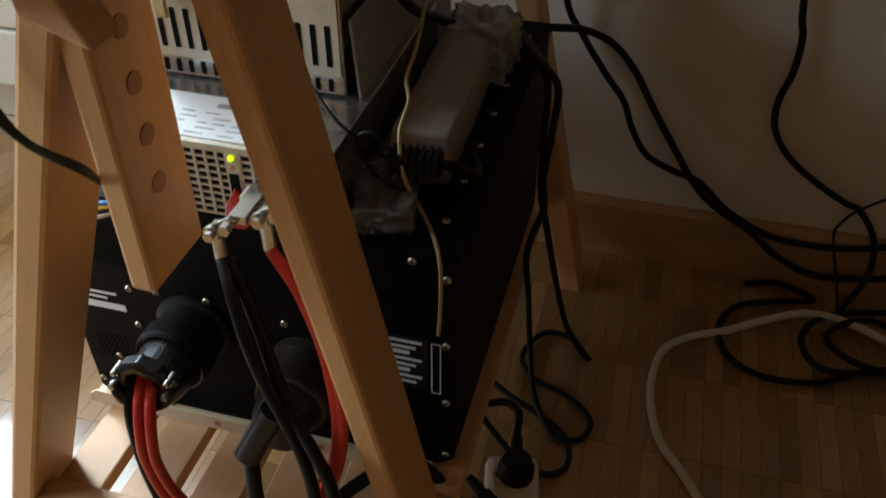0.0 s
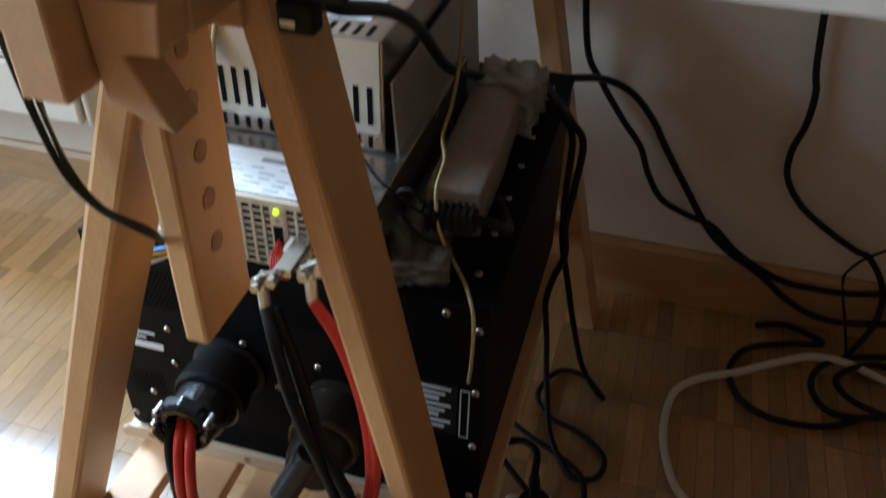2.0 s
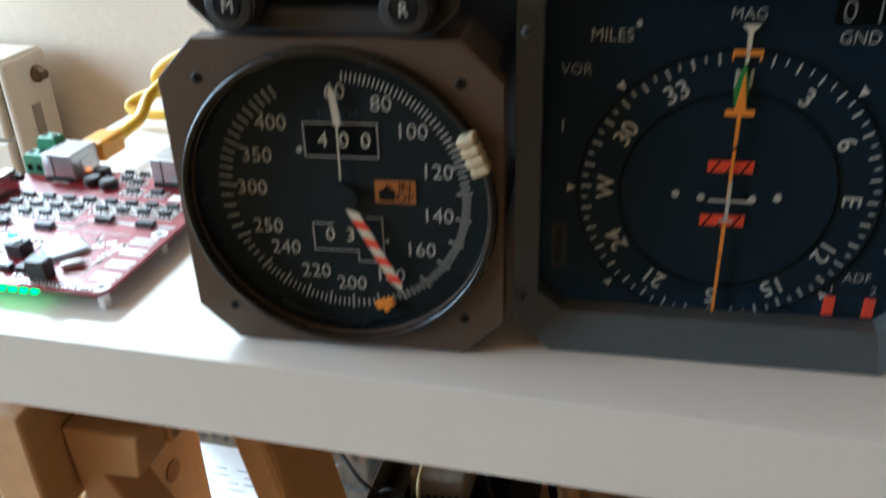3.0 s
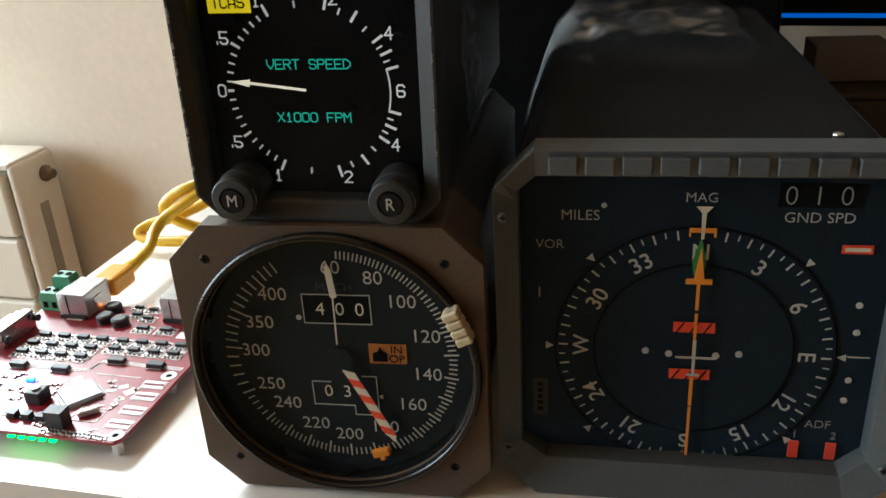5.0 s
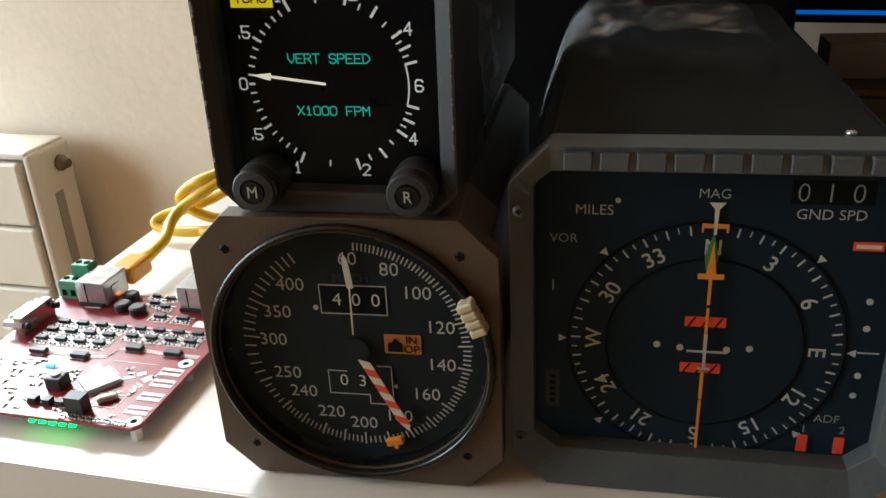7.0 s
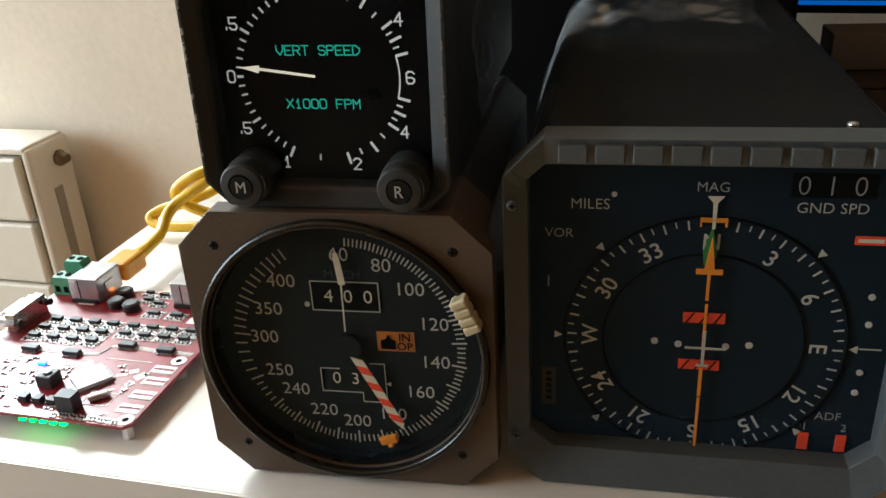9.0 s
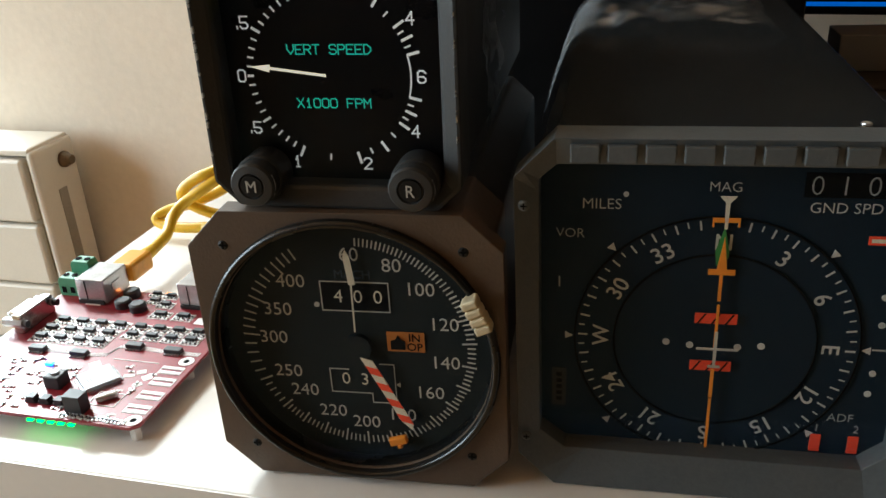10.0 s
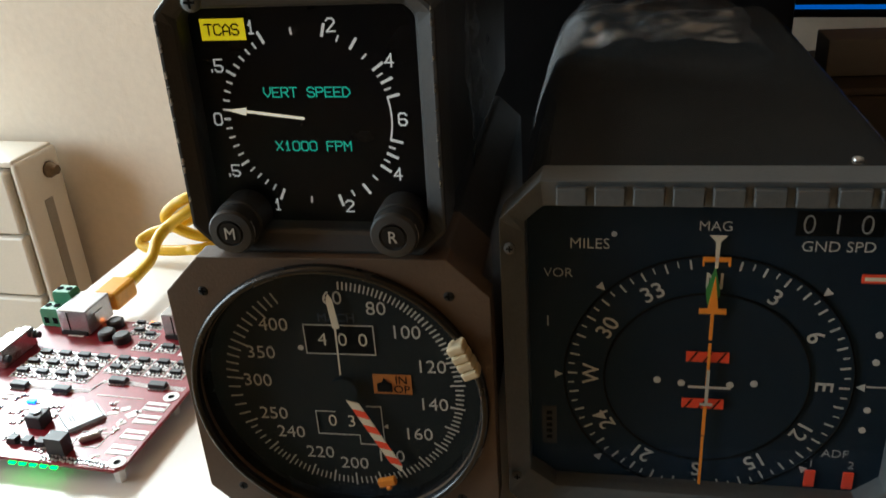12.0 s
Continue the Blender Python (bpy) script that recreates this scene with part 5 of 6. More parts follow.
# ---- power supplies ----
def power_supply():
    x0, x1, y0, y1, z0, z1 = -0.2645, -0.0865, 0.200, 0.478, 0.3925, 0.4565
    t = base("power_supply", pose(0, 0, 0), "cream metal switching power supply with grille and glowing light", "power supply")
    part("body", boxed(x0, x1, y0 + 0.004, y1, z0, z1), "zinc", t, bevel=0.001)
    # grille front: frame with bars and gaps
    bm = bmesh.new()
    yb = (y0, y0 + 0.0018)
    cols, rows = 19, 9
    for i in range(cols + 1):
        x = x0 + 0.004 + i * (x1 - x0 - 0.008) / cols
        box(bm, x - 0.0011, x + 0.0011, *yb, z0 + 0.002, z1 - 0.004)
    for j in range(rows + 1):
        z = z0 + 0.003 + j * (z1 - z0 - 0.008) / rows
        box(bm, x0 + 0.001, x1 - 0.001, yb[0] + 0.0002, yb[1] - 0.0002, z - 0.0009, z + 0.0009)
    part("grille", bm, "cream_steel", t)
    part("inside", boxed(x0 + 0.002, x1 - 0.002, y0 + 0.0022, y0 + 0.0038, z0 + 0.002, z1 - 0.003), "black_dull", t)
    part("lip", boxed(x0, x1, y0, y0 + 0.0042, z1 - 0.0045, z1), "cream_steel", t, bevel=0.0005)
    part("panel", boxed(-0.1645, -0.1535, y0 - 0.0004, y0 + 0.0003, z0 + 0.018, z1 - 0.004), "cream_steel", t)
    part("light", lathe([(0.0001, y0 - 0.003), (0.0018, y0 - 0.0025), (0.0025, y0 - 0.0005), (0.0001, y0 - 0.0003)], 16, cx=-0.159, cz=z1 - 0.0085, closed=False), "led_yellow", t, "glowing yellow-green light")
    part("trim_hole", cyl(0.002, y0 - 0.0009, y0 - 0.0005, -0.159, z1 - 0.017, n=16), "hole", t)
    part("socket", boxed(-0.1625, -0.1555, y0 - 0.0012, y0 + 0.0002, z0 + 0.024, z1 - 0.022), "recess", t)
    part("socket", boxed(-0.150, -0.136, y0 - 0.014, y0 + 0.0002, z0 + 0.020, z0 + 0.034), "white_plastic", t, "white plug", bevel=0.001)
    for k in range(4):
        part("lead", tube_bm([(-0.159 + 0.0015 * k, y0 - 0.001, z0 + 0.030 - 0.002 * k), (-0.160 + 0.002 * k, y0 - 0.015, z0 + 0.022), (-0.155 + 0.003 * k, y0 - 0.022, z0 + 0.012), (-0.146 + 0.002 * k, y0 - 0.012, z0 + 0.018)], 0.0011, 5, 6), "red_cable", t, smooth=True)
    lab = part("label", boxed(-0.246, -0.120, y0 + 0.006, y0 + 0.062, z1 + 0.0002, z1 + 0.0006), "label", t, "silver-white rating label with small print")
    rng = random.Random(2)
    part("text_bar", boxed(-0.192, -0.138, y0 + 0.046, y0 + 0.052, z1 + 0.0007, z1 + 0.0009), "ink", lab)
    for j in range(5):
        x = -0.240
        while x < -0.128:
            w = rng.uniform(0.006, 0.016)
            part("text_bar", boxed(x, min(x + w, -0.124), y0 + 0.010 + 0.0068 * j, y0 + 0.0111 + 0.0068 * j, z1 + 0.0007, z1 + 0.0009), "ink", lab)
            x += w + rng.uniform(0.004, 0.014)
    # output lugs in front
    for k, (x, z, mt) in enumerate(((-0.150, 0.421, "black_cable"), (-0.112, 0.440, "red_cable"))):
        l = part("lug", prism([(x - 0.008, z - 0.005), (x + 0.006, z - 0.003), (x + 0.016, z + 0.012), (x + 0.011, z + 0.015), (x - 0.006, z + 0.004)], 0.150, 0.154), "zinc", t, "bright bolted cable lug", bevel=0.0008)
        part("bolt", cyl(0.0042, 0.143, 0.160, x - 0.003, z, n=6), "zinc", l)
        part("bolt", cyl(0.0045, 0.143, 0.162, x + 0.010, z + 0.008, n=6), "zinc", l)
        part("washer", cyl(0.0060, 0.1475, 0.1495, x - 0.003, z, n=20), "zinc", l)
        part("strip", boxed(x + 0.008, x + 0.020, 0.156, 0.2005, z + 0.006, z + 0.012), "zinc", l)
        part("barrel", cyl(0.0045, z - 0.026, z - 0.004, x - 0.001, 0.152, "z", 16), "alu", l)
    part("terminal_cover", boxed(-0.279, -0.265, 0.205, 0.24, 0.396, 0.412), "white_plastic", t, bevel=0.001)
    return t


power_supply()


def top_unit():
    x0, x1, y0, y1, z0, z1 = -0.272, -0.104, 0.285, 0.560, 0.4585, 0.552
    t = base("slotted_power_unit", pose(0, 0, 0), "plain zinc-plated power unit with upright slots, stacked on the other", "power supply")
    part("body", boxed(x0, x1, y0, y1, z0, z1), "zinc", t, bevel=0.0015)
    part("front_plate", boxed(x0 + 0.002, x1 - 0.002, y0 - 0.0016, y0 - 0.0002, z0 + 0.016, z1 - 0.001), "cream_steel", t, bevel=0.0004)
    for k in range(14):
        x = x0 + 0.010 + 0.0112 * k
        if 6 < k < 9:
            continue
        part("slot", boxed(x, x + 0.0042, y0 - 0.0022, y0 - 0.0017, z0 + 0.024, z0 + 0.056), "recess", t)
    for k in range(15):
        part("slot", boxed(x0 + 0.008 + 0.0105 * k, x0 + 0.0115 + 0.0105 * k, y0 - 0.0008, y0 - 0.0002, z0 + 0.003, z0 + 0.013), "recess", t)
    for k in range(15):
        part("slot", boxed(x0 + 0.006 + 0.0105 * k, x0 + 0.010 + 0.0105 * k, y0 + 0.006, y0 + 0.024, z1 + 0.0001, z1 + 0.0004), "recess", t)
    lab = part("label", boxed(x0 + 0.02, x1 - 0.02, y0 + 0.030, y0 + 0.085, z1 + 0.0002, z1 + 0.0006), "label", t, "silver-white rating label")
    for j in range(4):
        part("text_bar", boxed(x0 + 0.03, x1 - 0.04 - 0.02 * (j % 2), y0 + 0.036 + 0.011 * j, y0 + 0.039 + 0.011 * j, z1 + 0.0007, z1 + 0.0009), "ink", lab)
    # orange lead bundle lying on top
    for k in range(4):
        part("lead", tube_bm([(-0.262 + 0.006 * k, 0.40, z1 + 0.003), (-0.258 + 0.006 * k, 0.33, z1 + 0.010), (-0.250 + 0.005 * k, 0.288, z1 + 0.003), (-0.246 + 0.003 * k, 0.276, z1 - 0.022), (-0.240 + 0.002 * k, 0.270, z1 - 0.04)], 0.0022, 6, 8), "tan_cable", t, smooth=True)
    return t


top_unit()


# ---- wrapped parts on the unit's lid ----
def wrapped(name, sx, sy, sz, m, mat, label, seed, rough=0.006):
    """A padded bag: a box of many faces, rounded and pushed about."""
    bm = bmesh.new()
    bmesh.ops.create_cube(bm, size=1.0)
    bmesh.ops.subdivide_edges(bm, edges=bm.edges, cuts=13, use_grid_fill=True)
    off = Vector((seed * 3.7, seed * 1.3, 0))
    for v in bm.verts:
        p = v.co.copy()
        r = max(abs(p.x), abs(p.y), abs(p.z))
        s = p.normalized() * 0.62
        q = p.lerp(s, 0.13)
        q = Vector((q.x * sx, q.y * sy, q.z * sz))
        n = p.normalized()
        q += n * rough * (noise.noise(p * 5 + off) + 0.7 * noise.noise(p * 13 + off))
        q.z = max(q.z + sz * 0.5, 0.0)
        v.co = q
    ob = part(name, bm, mat, smooth=True)
    ob.matrix_world = m
    return tagged(ob, label, "package")


wrapped("padded_block", 0.046, 0.190, 0.046, pose(-0.049, 0.375, 0.3922, 0, 0, 2), "grey_bag", "beige-grey padded block lying along the black unit's lid", 1, 0.0012)
wrapped("bubble_wrap_roll", 0.058, 0.060, 0.050, pose(-0.044, 0.488, 0.3922, 0, 0, -6), "foil_light", "crumpled bubble wrap round the far end of the padded block", 2, 0.007)
wrapped("bubble_wrap_pack", 0.042, 0.066, 0.022, pose(-0.061, 0.243, 0.3922, 0, 0, 14), "foil", "crumpled bubble wrap bundle on the black unit", 3, 0.006)
# added sheet: gives the upper power unit's right side its shaded grey
sheet = base("leaning_sheet", pose(-0.0905, 0.360, 0.3925, 0, -4, 0), "added grey sheet standing in for the power unit's shaded side", "sheet")
part("plate", boxed(-0.0010, 0.0010, -0.070, 0.19, 0.0, 0.125), "unit_side_shade", sheet)
part("shade_sheet_foot", boxed(0.0012, 0.0100, -0.070, 0.19, 0.0, 0.0016), "unit_side_shade", sheet)
plug = base("black_lead_connector", pose(-0.045, 0.250, 0.4255, 0, -3, 4), "black ribbed lead connector lying over the wrapping", "connector")
part("body", boxed(-0.014, 0.026, -0.008, 0.008, 0, 0.015), "black_dull", plug, bevel=0.002)
for k in range(7):
    part("rib", boxed(-0.012 + 0.0055 * k, -0.0095 + 0.0055 * k, -0.0092, 0.0092, -0.0004, 0.0164), "black_dull", plug)
part("tail", tube_bm([(0.024, 0, 0.007), (0.036, 0.006, 0.001), (0.046, 0.030, -0.020), (0.030, 0.080, -0.026)], 0.0042, 6, 10), "black_cable", plug, smooth=True)
cable("thin_lead", [(-0.120, 0.262, 0.475), (-0.097, 0.245, 0.462), (-0.078, 0.243, 0.449), (-0.061, 0.246, 0.436), (-0.050, 0.250, 0.433)], 0.0015, "black_cable", "thin black lead running to the connector")
cable("thin_lead", [(-0.052, 0.250, 0.437), (-0.061, 0.245, 0.447), (-0.068, 0.243, 0.457), (-0.078, 0.243, 0.455), (-0.082, 0.244, 0.445), (-0.076, 0.242, 0.435), (-0.067, 0.238, 0.426), (-0.054, 0.236, 0.419), (-0.040, 0.240, 0.415)], 0.0015, "black_cable", "thin black looped lead on the wrapped bundle")
cable("tan_wire", [(-0.09, 0.47, 0.56), (-0.074, 0.40, 0.500), (-0.066, 0.345, 0.478), (-0.064, 0.31, 0.468), (-0.055, 0.285, 0.462), (-0.053, 0.255, 0.452), (-0.045, 0.240, 0.425), (-0.030, 0.238, 0.3945), (-0.016, 0.215, 0.3945), (-0.006, 0.195, 0.386),
                   (-0.005, 0.192, 0.35), (-0.007, 0.194, 0.32)], 0.0016, "tan_cable", "thin tan wire hanging over the black unit")

# ---- heavy leads at the front of the unit ----
for dx, dz in ((0.0, 0.0), (0.0095, 0.009)):
    q = 0.0
    cable("red_lead", [(-0.219 + dx * 0.8, 0.119, 0.292), (-0.213 + dx, 0.100 + q, 0.284), (-0.210 + dx, 0.088 + q, 0.262), (-0.210 + dx, 0.085 + q, 0.236), (-0.203 + dx, 0.085 + q, 0.194 + dz), (-0.184 + dx, 0.085 + q, 0.165 + dz), (-0.160 + dx * 0.5, 0.085 + q, 0.158 + dz),
                       (-0.130, 0.086 + q, 0.162 + dz), (-0.098, 0.088 + q, 0.187 + dz), (-0.072 + 0.4 * dx, 0.100 + q, 0.228), (-0.062 + 0.4 * dx, 0.116 + q, 0.276), (-0.070 + 0.4 * dx, 0.130 + q, 0.335), (-0.088 + 0.3 * dx, 0.140, 0.385), (-0.112, 0.151, 0.414)], 0.0044, "red_cable",
          "thick red lead from the round connector", group="thick red leads")
cable("black_lead", [(-0.228, 0.118, 0.285), (-0.224, 0.102, 0.275), (-0.219, 0.092, 0.255), (-0.216, 0.088, 0.215), (-0.205, 0.084, 0.168), (-0.186, 0.080, 0.145), (-0.15, 0.074, 0.125), (-0.10, 0.068, 0.118), (-0.03, 0.070, 0.125), (0.03, 0.10, 0.14)], 0.0044, "black_cable", "thick black lead beside the red leads", group="thick black leads")
cable("black_lead", [(-0.150, 0.151, 0.397), (-0.136, 0.132, 0.382), (-0.123, 0.118, 0.354), (-0.110, 0.110, 0.325), (-0.097, 0.105, 0.298), (-0.083, 0.098, 0.268), (-0.074, 0.090, 0.232), (-0.076, 0.080, 0.190), (-0.088, 0.068, 0.150), (-0.12, 0.06, 0.11)], 0.0050, "black_cable", "thick black lead hanging from the cable lug", group="thick black leads")
cable("black_lead", [(-0.146, 0.153, 0.397), (-0.130, 0.140, 0.376), (-0.116, 0.128, 0.348), (-0.104, 0.118, 0.320), (-0.090, 0.108, 0.296), (-0.072, 0.098, 0.272), (-0.060, 0.091, 0.250), (-0.057, 0.086, 0.222), (-0.070, 0.080, 0.188), (-0.098, 0.066, 0.14)], 0.0050, "black_cable", "thick black lead hanging from the cable lug", group="thick black leads")
conduit = part("braided_lead", tube_bm([(-0.128, 0.103, 0.256), (-0.125, 0.095, 0.238), (-0.124, 0.091, 0.215), (-0.121, 0.090, 0.190), (-0.108, 0.094, 0.170), (-0.088, 0.112, 0.168), (-0.065, 0.148, 0.172), (-0.035, 0.182, 0.172), (0.0, 0.188, 0.14), (0.03, 0.19, 0.06), (0.06, 0.16, 0.010)], 0.0056, 14, 10, ripple=0.12), "black_cable", smooth=True)
tagged(conduit, "black ribbed sleeve lead below the olive connector", "cable")
for k in range(4):
    o = 0.0017 * k
    cable("control_wire", [(-0.216 - o * 0.3, 0.05 + o, 0.70), (-0.212 + o, 0.052 + o, 0.63), (-0.206 + o * (1 - 0.6 * (k % 2)), 0.052 + o, 0.588), (-0.198 + o * 0.5, 0.052 + o * 0.7, 0.561), (-0.183, 0.053 + o * 0.6, 0.543), (-0.160 - o * 0.4, 0.058 + o, 0.528), (-0.172, 0.085, 0.50), (-0.20, 0.14, 0.45), (-0.245, 0.185, 0.415)], 0.0012,
          "green_black_cable", "dark green-black control wire looping round the trestle leg", group="dark control wires")
for k, (mt, n, c) in enumerate((("blue_cable", "blue_wire", "blue"), ("yellow_cable", "yellow_wire", "yellow"), ("black_cable", "black_wire", "black"), ("white_cable", "white_wire", "white"))):
    cable(n, [(-0.288, 0.190 - 0.004 * k, 0.404 - 0.004 * k), (-0.270, 0.182 - 0.002 * k, 0.400 - 0.003 * k), (-0.248, 0.186, 0.404 - 0.002 * k), (-0.230, 0.196, 0.412)], 0.0022, mt, "short %s wire at the power supply's terminals" % c)

# ---- mains leads on the wall and floor to the right ----
for n, pts, r in (
        ("wall_lead", [(-0.01, 0.70, 0.50), (0.005, 0.715, 0.375), (0.028, 0.724, 0.327), (0.061, 0.724, 0.280), (0.088, 0.724, 0.246), (0.104, 0.724, 0.208), (0.128, 0.724, 0.172), (0.165, 0.724, 0.154), (0.201, 0.724, 0.142), (0.242, 0.724, 0.106), (0.295, 0.724, 0.078), (0.340, 0.722, 0.072), (0.420, 0.722, 0.080), (0.60, 0.722, 0.14)], 0.0042),
        ("wall_lead", [(-0.078, 0.112, 0.655), (-0.071, 0.13, 0.642), (-0.075, 0.22, 0.604), (-0.080, 0.30, 0.558), (-0.080, 0.38, 0.492), (-0.074, 0.46, 0.447), (-0.050, 0.53, 0.404), (-0.012, 0.612, 0.380), (0.010, 0.664, 0.360), (0.034, 0.708, 0.340), (0.067, 0.716, 0.323), (0.097, 0.716, 0.291), (0.123, 0.716, 0.249), (0.154, 0.716, 0.202), (0.193, 0.714, 0.146), (0.225, 0.712, 0.117), (0.277, 0.710, 0.087), (0.314, 0.708, 0.058), (0.365, 0.706, 0.037), (0.433, 0.706, 0.044), (0.60, 0.708, 0.09)], 0.0046),
        ("wall_lead", [(0.25, 0.726, 0.50), (0.266, 0.727, 0.385), (0.274, 0.727, 0.353), (0.275, 0.727, 0.310), (0.268, 0.727, 0.271), (0.273, 0.727, 0.233), (0.298, 0.727, 0.197), (0.337, 0.727, 0.167), (0.380, 0.727, 0.142), (0.402, 0.727, 0.132), (0.43, 0.724, 0.09), (0.43, 0.70, 0.05), (0.40, 0.66, 0.016)], 0.0042),
        ("thin_lead", [(0.47, 0.728, 0.19), (0.405, 0.728, 0.139), (0.384, 0.728, 0.110), (0.382, 0.728, 0.085), (0.40, 0.715, 0.03), (0.405, 0.68, 0.006)], 0.0018),
        ("floor_lead", [(0.288, 0.700, 0.008), (0.33, 0.712, 0.008), (0.375, 0.69, 0.008), (0.33, 0.675, 0.008), (0.275, 0.648, 0.008), (0.254, 0.600, 0.008), (0.266, 0.555, 0.008), (0.305, 0.530, 0.008), (0.370, 0.536, 0.008), (0.432, 0.572, 0.008), (0.52, 0.60, 0.008)], 0.0044),
        ("floor_lead", [(0.48, 0.74 - 0.05, 0.010), (0.41, 0.665, 0.014), (0.37, 0.635, 0.018), (0.353, 0.598, 0.016), (0.366, 0.562, 0.014), (0.40, 0.555, 0.014), (0.46, 0.575, 0.018), (0.50, 0.62, 0.012), (0.44, 0.655, 0.018), (0.385, 0.615, 0.020), (0.400, 0.575, 0.022), (0.47, 0.56, 0.014)], 0.0044),
        ("side_lead", [(-0.03, 0.56, 0.41), (0.006, 0.500, 0.408), (0.022, 0.462, 0.412), (0.036, 0.450, 0.398), (0.034, 0.449, 0.350), (0.030, 0.45, 0.300), (0.033, 0.452, 0.262), (0.024, 0.455, 0.225), (0.019, 0.455, 0.190), (0.024, 0.458, 0.140), (0.032, 0.452, 0.070), (0.046, 0.420, 0.020), (0.070, 0.385, 0.006),
                       (0.086, 0.372, 0.006), (0.110, 0.382, 0.006), (0.113, 0.412, 0.006), (0.080, 0.440, 0.006), (0.040, 0.455, 0.006), (0.020, 0.490, 0.006), (0.040, 0.535, 0.006), (0.075, 0.530, 0.010), (0.100, 0.505, 0.006)], 0.0036),
        ("side_lead", [(-0.02, 0.54, 0.41), (0.010, 0.485, 0.406), (0.024, 0.468, 0.390), (0.024, 0.470, 0.330), (0.026, 0.475, 0.265), (0.036, 0.485, 0.205), (0.050, 0.495, 0.13), (0.068, 0.50, 0.06), (0.090, 0.505, 0.016), (0.102, 0.503, 0.006)], 0.0036),
        ("strip_lead", [(0.047, 0.296, 0.062), (0.044, 0.315, 0.072), (0.040, 0.345, 0.070), (0.022, 0.362, 0.062), (0.0, 0.358, 0.058), (-0.04, 0.36, 0.05)], 0.0042),
        ("strip_lead", [(-0.04, 0.385, 0.05), (0.0, 0.362, 0.026), (0.040, 0.335, 0.010), (0.075, 0.322, 0.006), (0.098, 0.338, 0.006), (0.092, 0.375, 0.006), (0.060, 0.40, 0.006), (0.015, 0.42, 0.010), (-0.04, 0.45, 0.02)], 0.0036),
        ("floor_lead", [(-0.10, 0.31, 0.006), (-0.05, 0.285, 0.008), (0.0, 0.262, 0.010), (0.035, 0.242, 0.016), (0.075, 0.20, 0.03), (0.10, 0.12, 0.006)], 0.0046)):
    cable(n, pts, r, "black_cable", {"wall_lead": "black mains lead hanging down along the wall", "thin_lead": "thin black lead hanging at the wall", "floor_lead": "black lead lying in loops on the floor",
                                     "side_lead": "black lead hanging beside the avionics unit", "strip_lead": "black lead of the power strip"}[n], group="black leads")
cable("white_lead", [(0.34, 0.16, 0.006), (0.251, 0.314, 0.006), (0.219, 0.365, 0.006), (0.195, 0.398, 0.006), (0.181, 0.445, 0.006), (0.178, 0.491, 0.006), (0.188, 0.543, 0.007), (0.219, 0.573, 0.010), (0.265, 0.595, 0.013), (0.315, 0.624, 0.018), (0.362, 0.643, 0.022), (0.425, 0.640, 0.016), (0.56, 0.57, 0.006)], 0.0050, "white_cable",
      "white lead curving over the parquet floor")


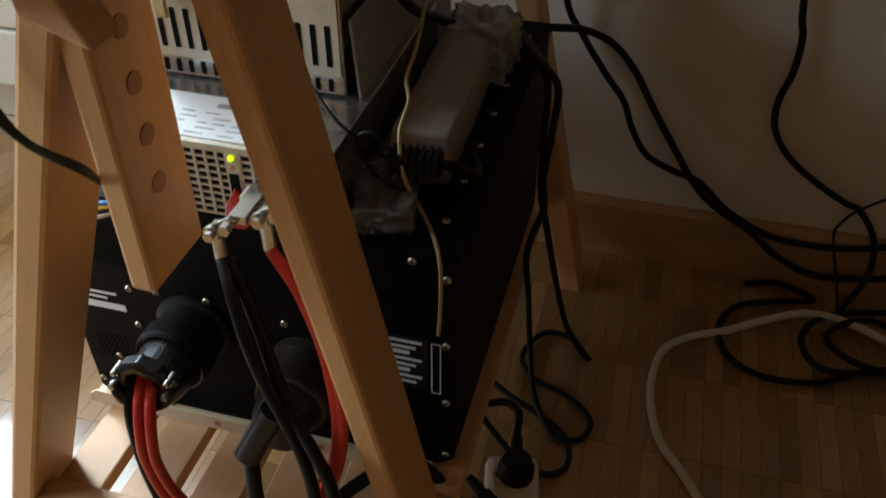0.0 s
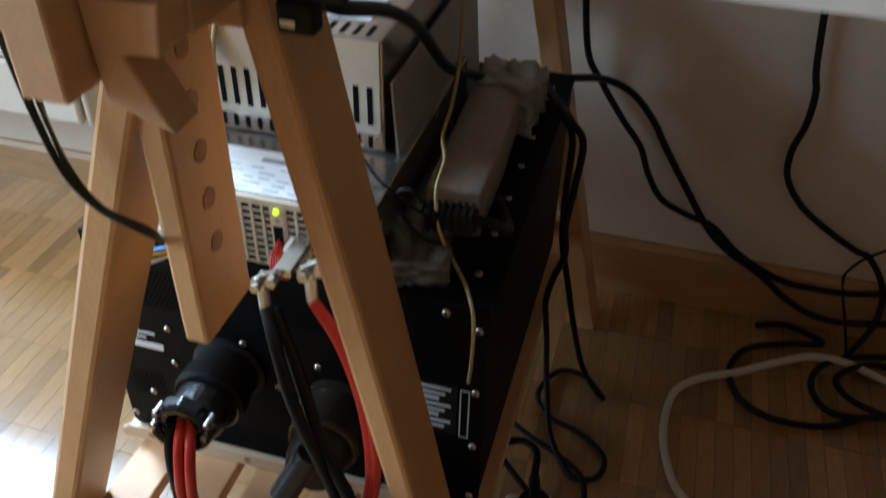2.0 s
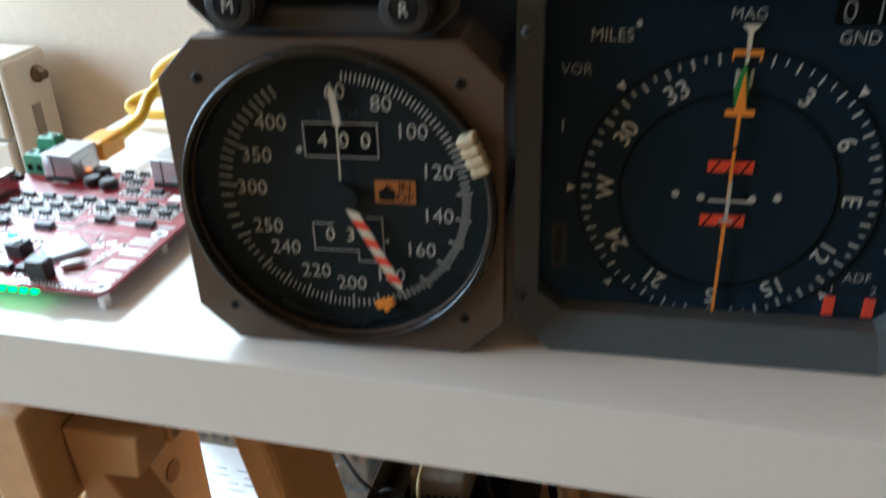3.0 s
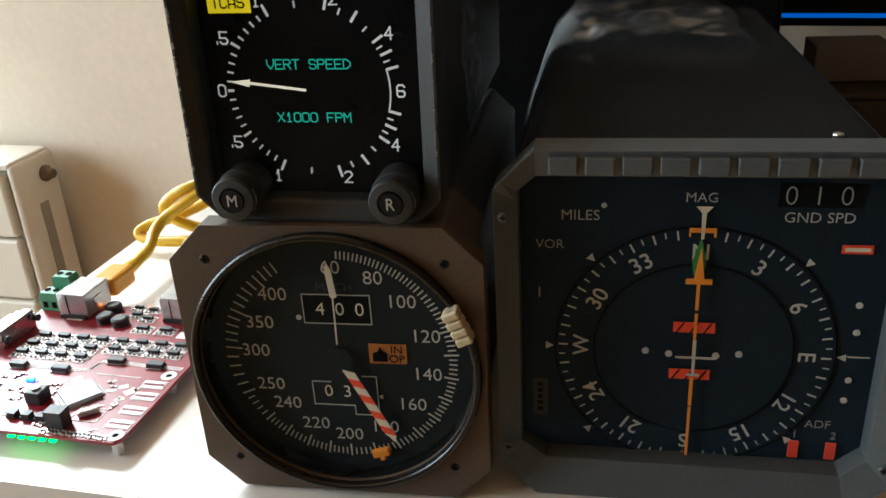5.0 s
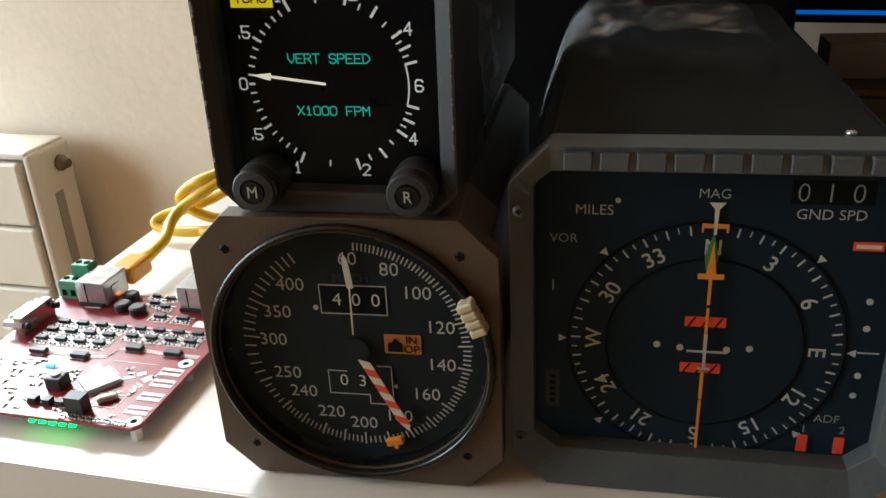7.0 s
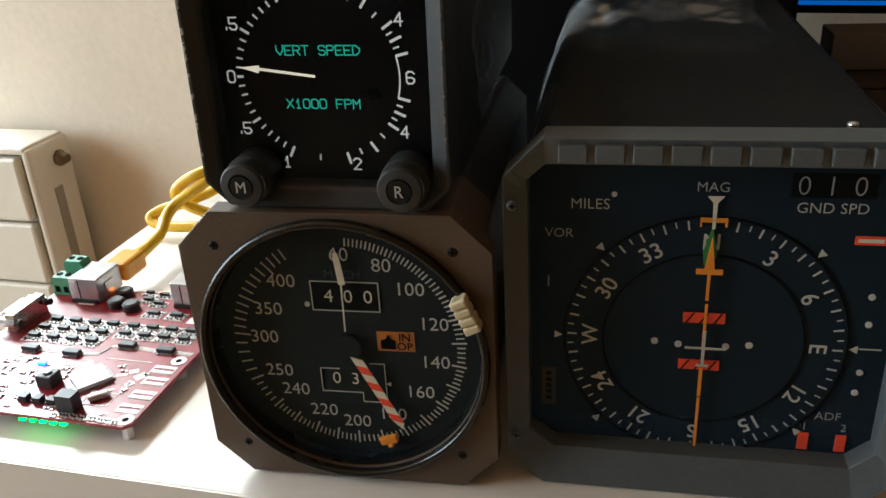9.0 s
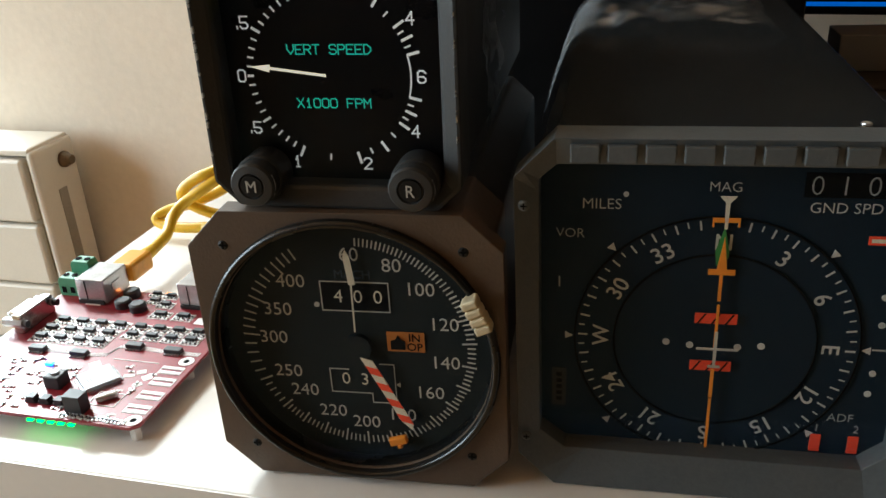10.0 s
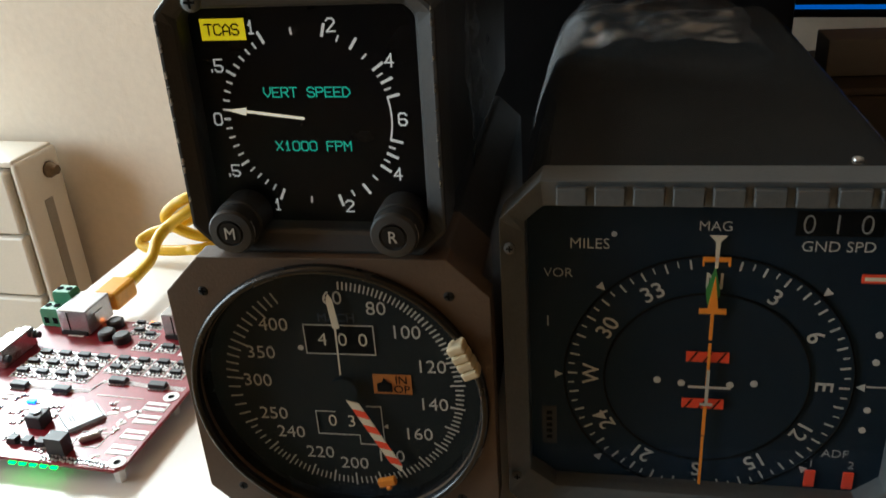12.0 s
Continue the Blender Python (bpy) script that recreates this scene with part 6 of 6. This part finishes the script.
def power_strip():
    t = base("power_strip", pose(0.052, 0.262, 0, 0, 0, 12), "white power strip with round sockets lying on the floor", "power strip")
    part("housing", boxed(-0.028, 0.028, -0.20, 0.052, 0.0, 0.042), "white_plastic", t, bevel=0.009)
    for k in range(4):
        y = 0.024 - 0.052 * k
        s = part("socket", lathe([(0.0185, 0.0422), (0.0215, 0.0422), (0.0215, 0.0432), (0.0185, 0.0432)], 28, "z", 0, y), "white_plastic", t)
        part("well", cyl(0.0185, 0.0421, 0.0424, 0, y, "z", 28), "white_plastic", s, "shaded socket well")
        for d in (-0.0085, 0.0085):
            part("pin_hole", cyl(0.0026, 0.0425, 0.0428, d * 0.4, y + d * 0.9, "z", 12), "recess", s)
        for d in (-0.016, 0.016):
            part("earth_clip", boxed(d - 0.002, d + 0.002, y - 0.0025, y + 0.0025, 0.0425, 0.0435), "brass", s)
    return t


power_strip()
mains = base("mains_plug", pose(0.050, 0.288, 0.0432, 0, 0, 12), "black round mains plug pushed into the power strip", "plug")
part("body", lathe([(0.0001, 0.0), (0.0185, 0.0), (0.0185, 0.012), (0.0150, 0.022), (0.0001, 0.024)], 28, "z", 0, 0, closed=False), "black_dull", mains)
part("grip", boxed(-0.006, 0.006, -0.002, 0.030, 0.012, 0.026), "black_dull", mains, bevel=0.003)
plug2 = base("inline_plug", pose(0.046, 0.232, 0.0432, 4, 0, -40), "black lead plug lying across the power strip", "plug")
part("body", boxed(-0.030, 0.020, -0.008, 0.008, 0.0, 0.014), "black_dull", plug2, bevel=0.004)
part("relief", cyl(0.005, -0.052, -0.030, 0.0, 0.007, "x", 12, 0.0062), "black_dull", plug2)

# ---- silver hub and clip under the tabletop ----
hub = base("silver_hub", pose(-0.150, 0.034, 0.6945), "thin silver hub with a green light on the trestle rail", "hub")
part("shell", boxed(-0.030, 0.048, 0, 0.075, 0.0, 0.0135), "alu", hub, bevel=0.003)
part("end_cap", boxed(0.0482, 0.0525, 0.001, 0.074, 0.0005, 0.013), "white_plastic", hub, bevel=0.002)
part("front", boxed(0.0527, 0.064, 0.002, 0.072, 0.0, 0.0125), "black_dull", hub, bevel=0.001)
part("light", cyl(0.0030, 0.0008, 0.0019, 0.0580, 0.0065, n=16), "led_green", hub, "bright green light")
part("foot", boxed(0.036, 0.0635, 0.03, 0.07, -0.0215, -0.0002), "black_dull", hub)
clip = base("cable_clip", pose(-0.082, 0.1115, 0.645), "black cable clip with metal plate on the trestle leg", "clip")
part("body", boxed(-0.010, 0.010, -0.012, 0.002, -0.008, 0.010), "black_dull", clip, bevel=0.003)
part("plate", boxed(-0.007, 0.001, -0.0135, -0.0122, -0.003, 0.001), "zinc", clip)
part("lever", boxed(0.006, 0.026, -0.010, -0.002, 0.010, 0.020), "black_dull", clip, bevel=0.002)


parquet()
